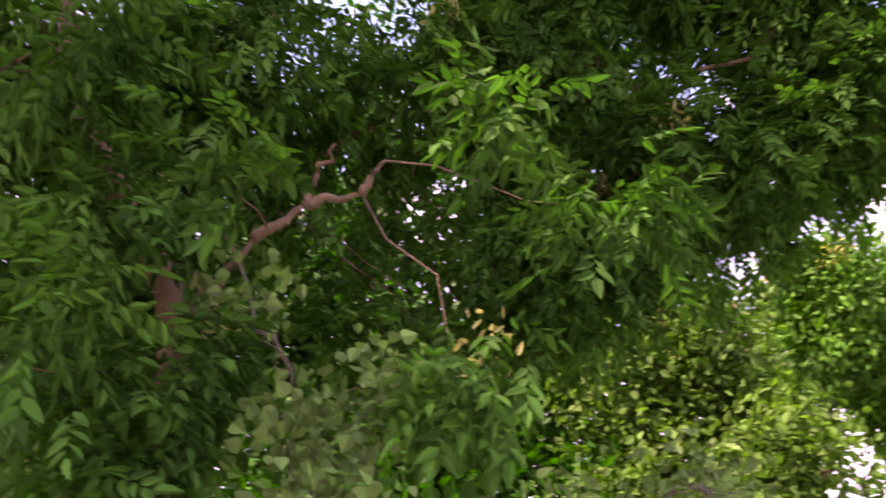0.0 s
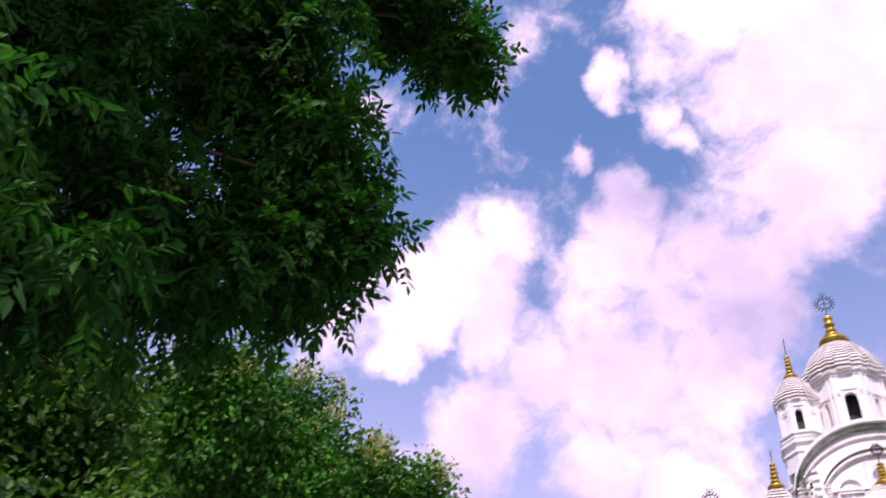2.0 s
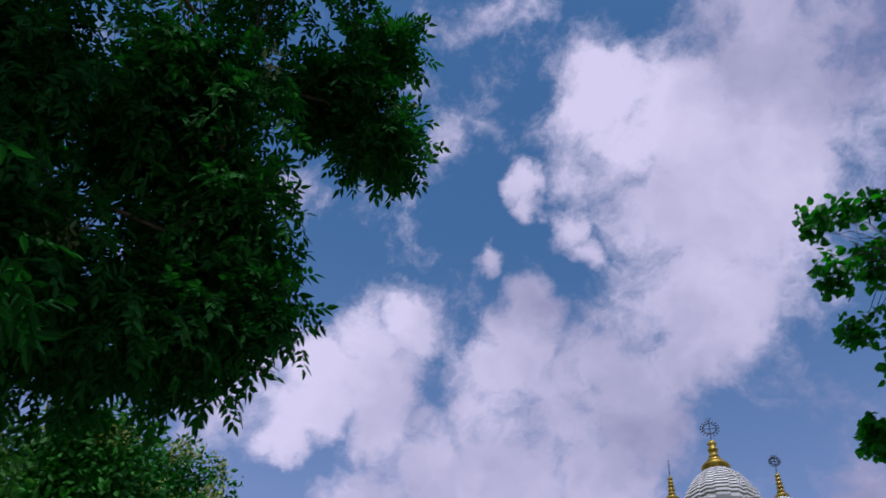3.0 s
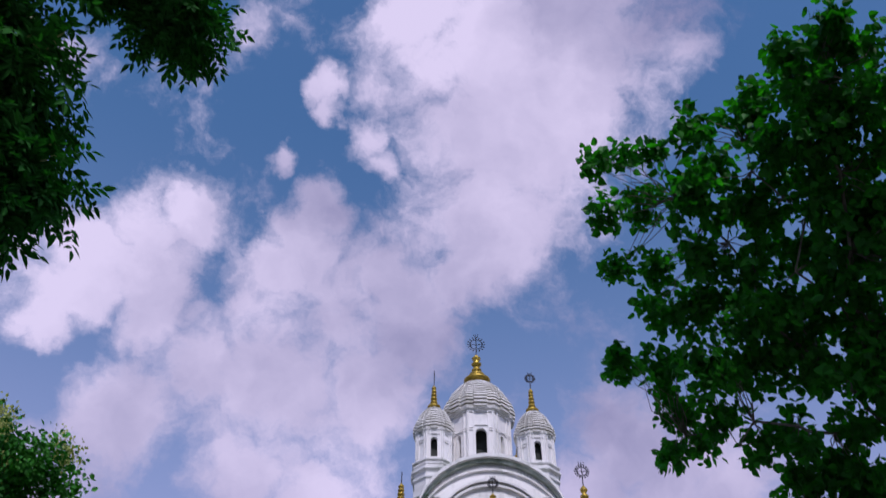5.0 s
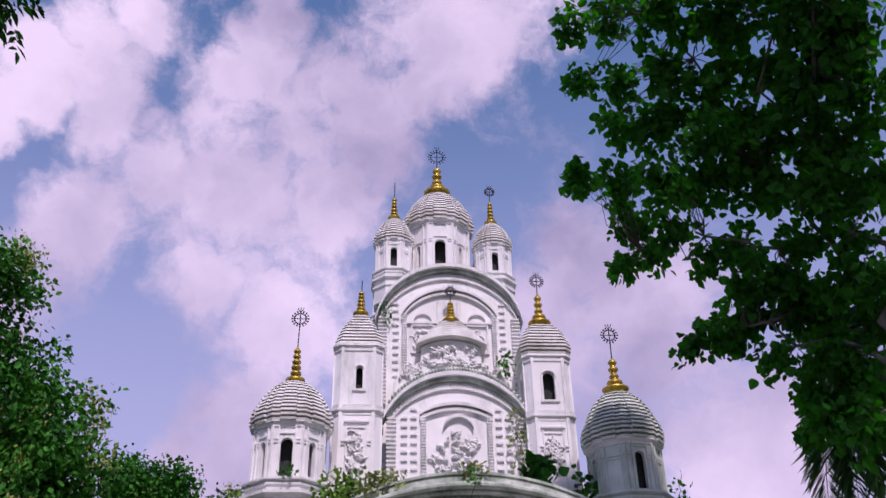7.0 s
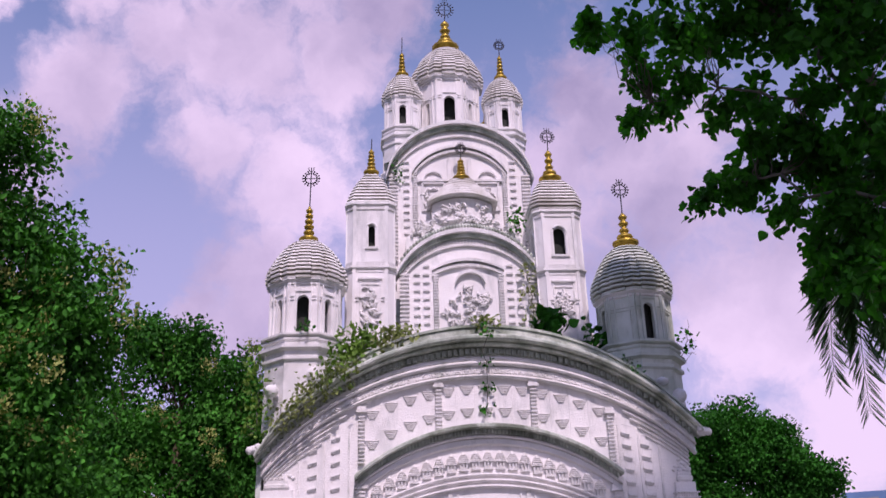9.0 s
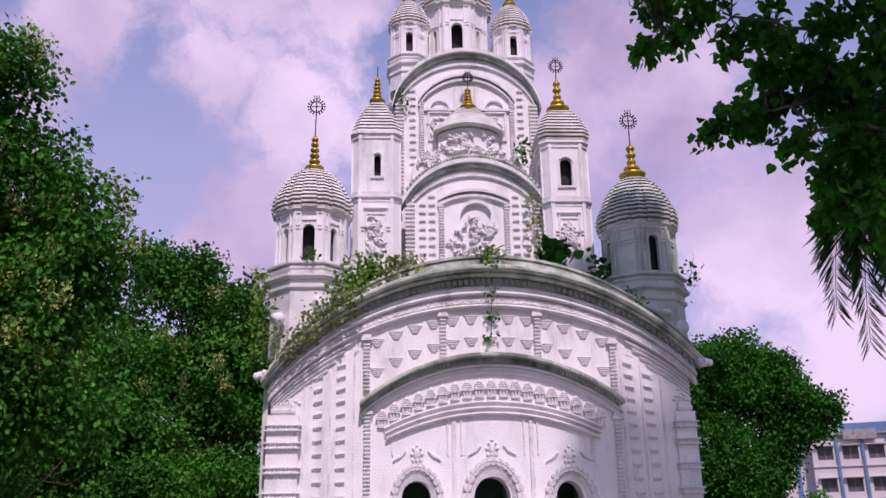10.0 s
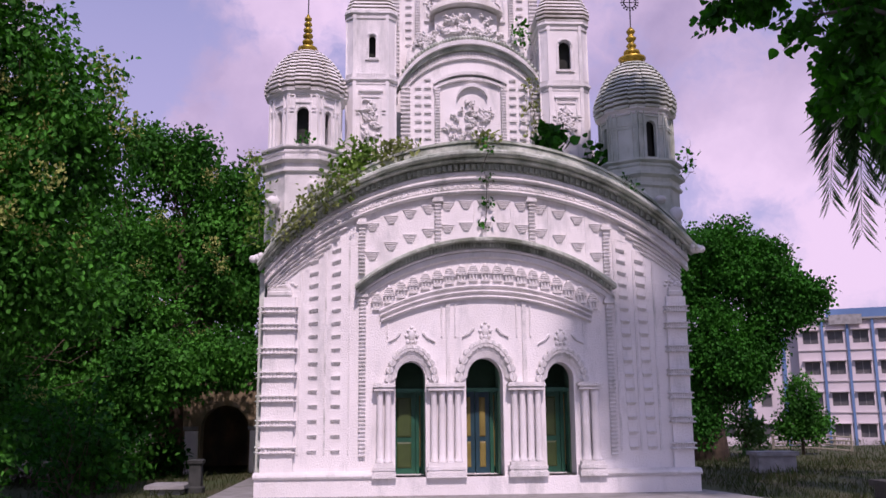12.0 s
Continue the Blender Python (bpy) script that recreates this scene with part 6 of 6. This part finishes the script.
wall_plant([(1.15, 2.3, 10.5), (1.22, 2.1, 10.15)], 40, 0.11, 0.12, TEAK_LEAF, "weeds beside the storey cornice", seed=10)
wall_plant([(2.55, 1.0, 6.9), (2.5, 1.1, 7.2)], 14, 0.13, 0.2, MANGO_LEAF, "weed behind the turret", HEART, 12)
wall_plant([(4.5, 1.6, 6.6), (4.75, 1.7, 6.9), (4.85, 1.7, 7.2)], 15, 0.13, 0.15, MANGO_LEAF, "sapling on the roof edge", OVAL, 13)
wall_plant([(-1.75, 2.8, 12.1), (-1.72, 2.8, 11.8)], 30, 0.10, 0.10, MANGO_LEAF, "weeds at the storey corner", seed=14)
wall_plant([(-3.72, 0.25, 7.05), (-3.6, 0.2, 7.1)], 18, 0.09, 0.11, MANGO_LEAF, "weed in the turret window", seed=15)
wall_plant([(3.0, -0.35, OUT(3.0) + 0.0), (2.85, -0.3, OUT(2.85) + 0.05)], 12, 0.08, 0.08, MANGO_LEAF, "small weed on the cornice", seed=16)
wall_plant([(-4.42, 1.1, 6.8), (-4.6, 1.2, 6.85), (-4.85, 1.3, 6.95), (-5.1, 1.3, 6.8)], 9, 0.08, 0.10, MANGO_LEAF, "bare twig with few leaves by the turret", seed=18)


# ---- old gate building ----
def gatehouse():
    ob = thing("gatehouse", (-6.5, 8.3, -0.3), "old ochre-plastered gatehouse with a dark arched opening", "building")
    outer = [(-8.4, -0.3), (-4.4, -0.3), (-4.4, 2.35), (-8.4, 2.35)]
    part("wall", Geo().plate(outer, [arch_loop(-6.5, 0.66, -0.29, 1.15, 1.79, 14)], 8.0, 8.45), OCHRE, ob)
    part("roof", Geo().box(-8.55, -4.2, 7.85, 12.2, 2.352, 2.6), OCHRE, ob)
    part("back_wall", Geo().box(-8.4, -4.4, 11.8, 12.1, -0.3, 2.35), OCHRE, ob)
    part("side_wall", Geo().box(-8.4, -8.1, 8.452, 11.8, -0.3, 2.35), OCHRE, ob)
    part("side_wall", Geo().box(-4.7, -4.4, 8.452, 11.8, -0.3, 2.35), OCHRE, ob)
    for x in (-7.42, -5.65):
        part("impost", Geo().box(x - 0.2, x + 0.2, 7.9, 8.0, 1.12, 1.22), CONCRETE, ob)
    for x in (-7.4, -5.62):
        part("white_pier", Geo().box(x - 0.18, x + 0.18, 7.95, 8.0, -0.28, 1.1), WHITE, ob, "white-washed pier")


gatehouse()
tagged(part("stone_bench", Geo().box(-6.75, -6.15, 1.5, 2.2, -0.1, 0.08).box(-6.85, -6.05, 1.4, 2.3, 0.08, 0.16), CONCRETE), "low worn stone bench by the apron", "bench")
post = Geo().lathe(-5.95, 2.0, [(0.17, -0.1), (0.17, 0.06), (0.13, 0.1), (0.12, 0.52), (0.16, 0.56), (0.17, 0.62), (0.12, 0.64)], chamfered(0.15))
tagged(part("stone_post", post, NEAR_BLACK), "blackened stone post with a worn cap by the gatehouse path", "post")


# ---- school-like building far off ----
def far_building():
    o = Vector((30.23, 56.01, -2.99))
    u = Vector((math.cos(radians(26)), -math.sin(radians(26)), 0))
    nrm = Vector((-math.sin(radians(26)), -math.cos(radians(26)), 0))
    base = Vector((o.x, o.y, -3.3))
    ob = thing("long_building", base, "four-storey pale building with blue bands and rows of windows", "building")
    m = Matrix(((u.x, -nrm.x, 0, base.x), (u.y, -nrm.y, 0, base.y), (0, 0, 1, 0), (0, 0, 0, 1)))
    rows, bay, first = (-0.39, 2.14, 4.67, 7.2), 1.9, 2.9
    holes = []
    for z in rows:
        for k in range(13):
            x = first + bay * k
            holes.append([(x - 0.6, z - 0.52), (x + 0.6, z - 0.52), (x + 0.6, z + 0.52), (x - 0.6, z + 0.52)])

    def put(name, g, mat, parent):
        g.v = [tuple(m @ Vector(p)) for p in g.v]
        return part(name, g, mat, parent)
    put("wall", Geo().plate([(1.9, -3.3), (27, -3.3), (27, 8.6), (1.9, 8.6)], holes, 0.0, 0.3), PINK_WALL, ob)
    for x0, x1, y0, z1 in ((-9.0, 1.898, 1.2, 8.0), (1.9, 2.2, 0.302, 8.6), (26.7, 27, 0.302, 8.6)):
        put("side_wall", Geo().box(x0, x1, y0, 12, -3.3, z1), PINK_WALL, ob)
    put("roof", Geo().box(1.7, 27.2, -0.3, 12, 8.602, 8.75), CONCRETE, ob)
    put("roof_band", Geo().box(4.2, 27.2, -0.2, 0.1, 8.752, 9.5), BLUE_WALL, ob)
    put("signboard", Geo().box(4.4, 6.9, -0.45, -0.32, 8.2, 9.0), CONCRETE, ob)
    for k in range(1, 14):
        x = first + bay * (k - 0.5)
        put("blue_pilaster", Geo().box(x - 0.1, x + 0.1, -0.2, 0.0, -3.3, 8.6), BLUE_WALL, ob)
    for x in (-5.6, -2.4, 0.55):
        put("blue_pilaster", Geo().box(x, x + 0.3, 1.0, 1.2, -3.3, 8.0), BLUE_WALL, ob)
    for z in rows:
        for x in (-4.0, -0.9):
            win = put("window", Geo().box(x - 0.35, x + 0.35, 1.16, 1.2, z - 0.5, z + 0.5), SHUTTER, ob)
            for x0 in (-0.4, 0.35):
                put("window_jamb", Geo().box(x + x0, x + x0 + 0.05, 1.1, 1.2, z - 0.5, z + 0.5), CONCRETE, win)
            put("sunshade", Geo().box(x - 0.5, x + 0.5, 0.85, 1.2, z + 0.56, z + 0.62), PINK_WALL, win)
    for z in rows[1:]:
        put("floor_band", Geo().box(1.9, 27, -0.12, 0.0, z - 1.08, z - 0.98), PINK_WALL, ob)
    for z in rows:
        for k in range(13):
            x = first + bay * k
            win = put("window", Geo().box(x - 0.6, x + 0.6, 0.2, 0.25, z - 0.52, z + 0.52), SHUTTER, ob)
            for x0, w in ((-0.02, 0.04), (-0.6, 0.04), (0.56, 0.04)):
                put("mullion", Geo().box(x + x0, x + x0 + w, 0.13, 0.198, z - 0.51, z + 0.51), CONCRETE, win)
            put("sunshade", Geo().box(x - 0.72, x + 0.72, -0.35, 0.0, z + 0.58, z + 0.64), PINK_WALL, win)


far_building()


# ---- field clutter ----
def rail_fence():
    a, b = Vector((12.86, 17.0, 0.0)), Vector((14.95, 15.0, 0.0))
    a.z, b.z = -0.15, -0.15
    ob = thing("bamboo_fence", tuple(a), "low rail fence of split bamboo in the field", "fence")
    n = 6
    for k in range(n):
        p = a.lerp(b, k / (n - 1))
        part("post", Geo().tube([(p.x, p.y, p.z), (p.x, p.y, 0.58)], 0.045, 6), BAMBOO, ob)
    for z in (0.02, 0.2, 0.36, 0.5):
        part("rail", Geo().tube([(a.x, a.y - 0.05, z), ((a.x + b.x) / 2, (a.y + b.y) / 2 - 0.05, z + 0.05), (b.x, b.y - 0.05, z - 0.03)], 0.03, 6), BAMBOO, ob)


rail_fence()
c = (8.12, 6.0, 0.22)
tagged(part("concrete_trough", Geo().box(c[0] - 0.5, c[0] + 0.5, c[1] - 0.3, c[1] + 0.3, -0.1, 0.36).box(c[0] - 0.56, c[0] + 0.56, c[1] - 0.36, c[1] + 0.36, 0.36, 0.46), CONCRETE), "pale concrete block with a darker top slab in the grass", "block")
tagged(part("dark_wall", Geo().box(5.02, 8.4, -5.48, -4.68, -0.1, 0.5).box(4.97, 8.45, -5.53, -4.63, 0.5, 0.58), DARK_STONE), "low damp dark concrete wall in the grass", "wall")


def grass():
    rng = np.random.default_rng(61)
    n = 26000
    xs = np.concatenate([rng.uniform(4.9, 24, n // 2), rng.uniform(-20, -5.4, n // 4), rng.uniform(4.9, 14, n // 4)])
    ys = np.concatenate([rng.uniform(-4, 24, n // 2), rng.uniform(-6, 9, n // 4), rng.uniform(-4, 10, n // 4)])
    side = rng.random(12000) < 0.5
    xs, ys = np.concatenate([xs, np.where(side, rng.uniform(-14, -5.4, 12000), rng.uniform(5.05, 12, 12000))]), np.concatenate([ys, rng.uniform(-27, -3, 12000)])
    P = np.stack([xs, ys, np.full(len(xs), -0.08)], 1)
    D = np.stack([rng.normal(size=len(xs)) * 0.35, rng.normal(size=len(xs)) * 0.35, np.ones(len(xs))], 1)
    clump = 0.5 + 0.5 * np.sin(xs * 1.7) * np.cos(ys * 1.3)
    part_ob = part("grass", leaf_mesh("grass", GRASS, P, D, rng.normal(size=(len(xs), 3)) * [1, 1, 0.2], 0.10 + 0.24 * clump * rng.random(len(xs)),
                                      [(0.0, 0.03), (0.5, 0.035), (1.0, 0.0)], (0, 0, 0), 0.2, 0.3), None)
    tagged(part_ob, "rough uncut grass and weeds", "grass", kind="stuff")


grass()


def undergrowth():
    rng = np.random.default_rng(67)
    for k, (cx, cy, r) in enumerate(((-9.5, -1.0, 1.3), (-8.4, 1.5, 1.6), (-8.2, 2.5, 0.9), (-14.0, 0.0, 1.8), (-8.6, 6.2, 1.3), (-7.9, 7.0, 0.6), (-10.8, 5.5, 2.0))):
        base = (cx, cy, -0.05)
        ob = thing("bush", base, "dark leafy bush under the trees", "bush", "bushes under the trees")
        C, O = crown_points(rng, [((cx, cy, r * 0.6), (r, r, r * 0.8))], [90], 0.3)
        C[:, 2] = np.maximum(C[:, 2], 0.05)
        g = Geo()
        for c in C[::6]:
            path, rad = bent(rng, base, c, 0.012, 0.004, 5, 0.06)
            g.tube(path, rad, 4)
        part("stem", g, BARK, ob)
        part("foliage", leaf_mesh("foliage", FIG_LEAF if k % 2 else TEAK_LEAF, *simple_leaves(rng, C, O, 10, 0.16, 0.17, 0.3, 0.4), OVAL, base), None, ob)


undergrowth()
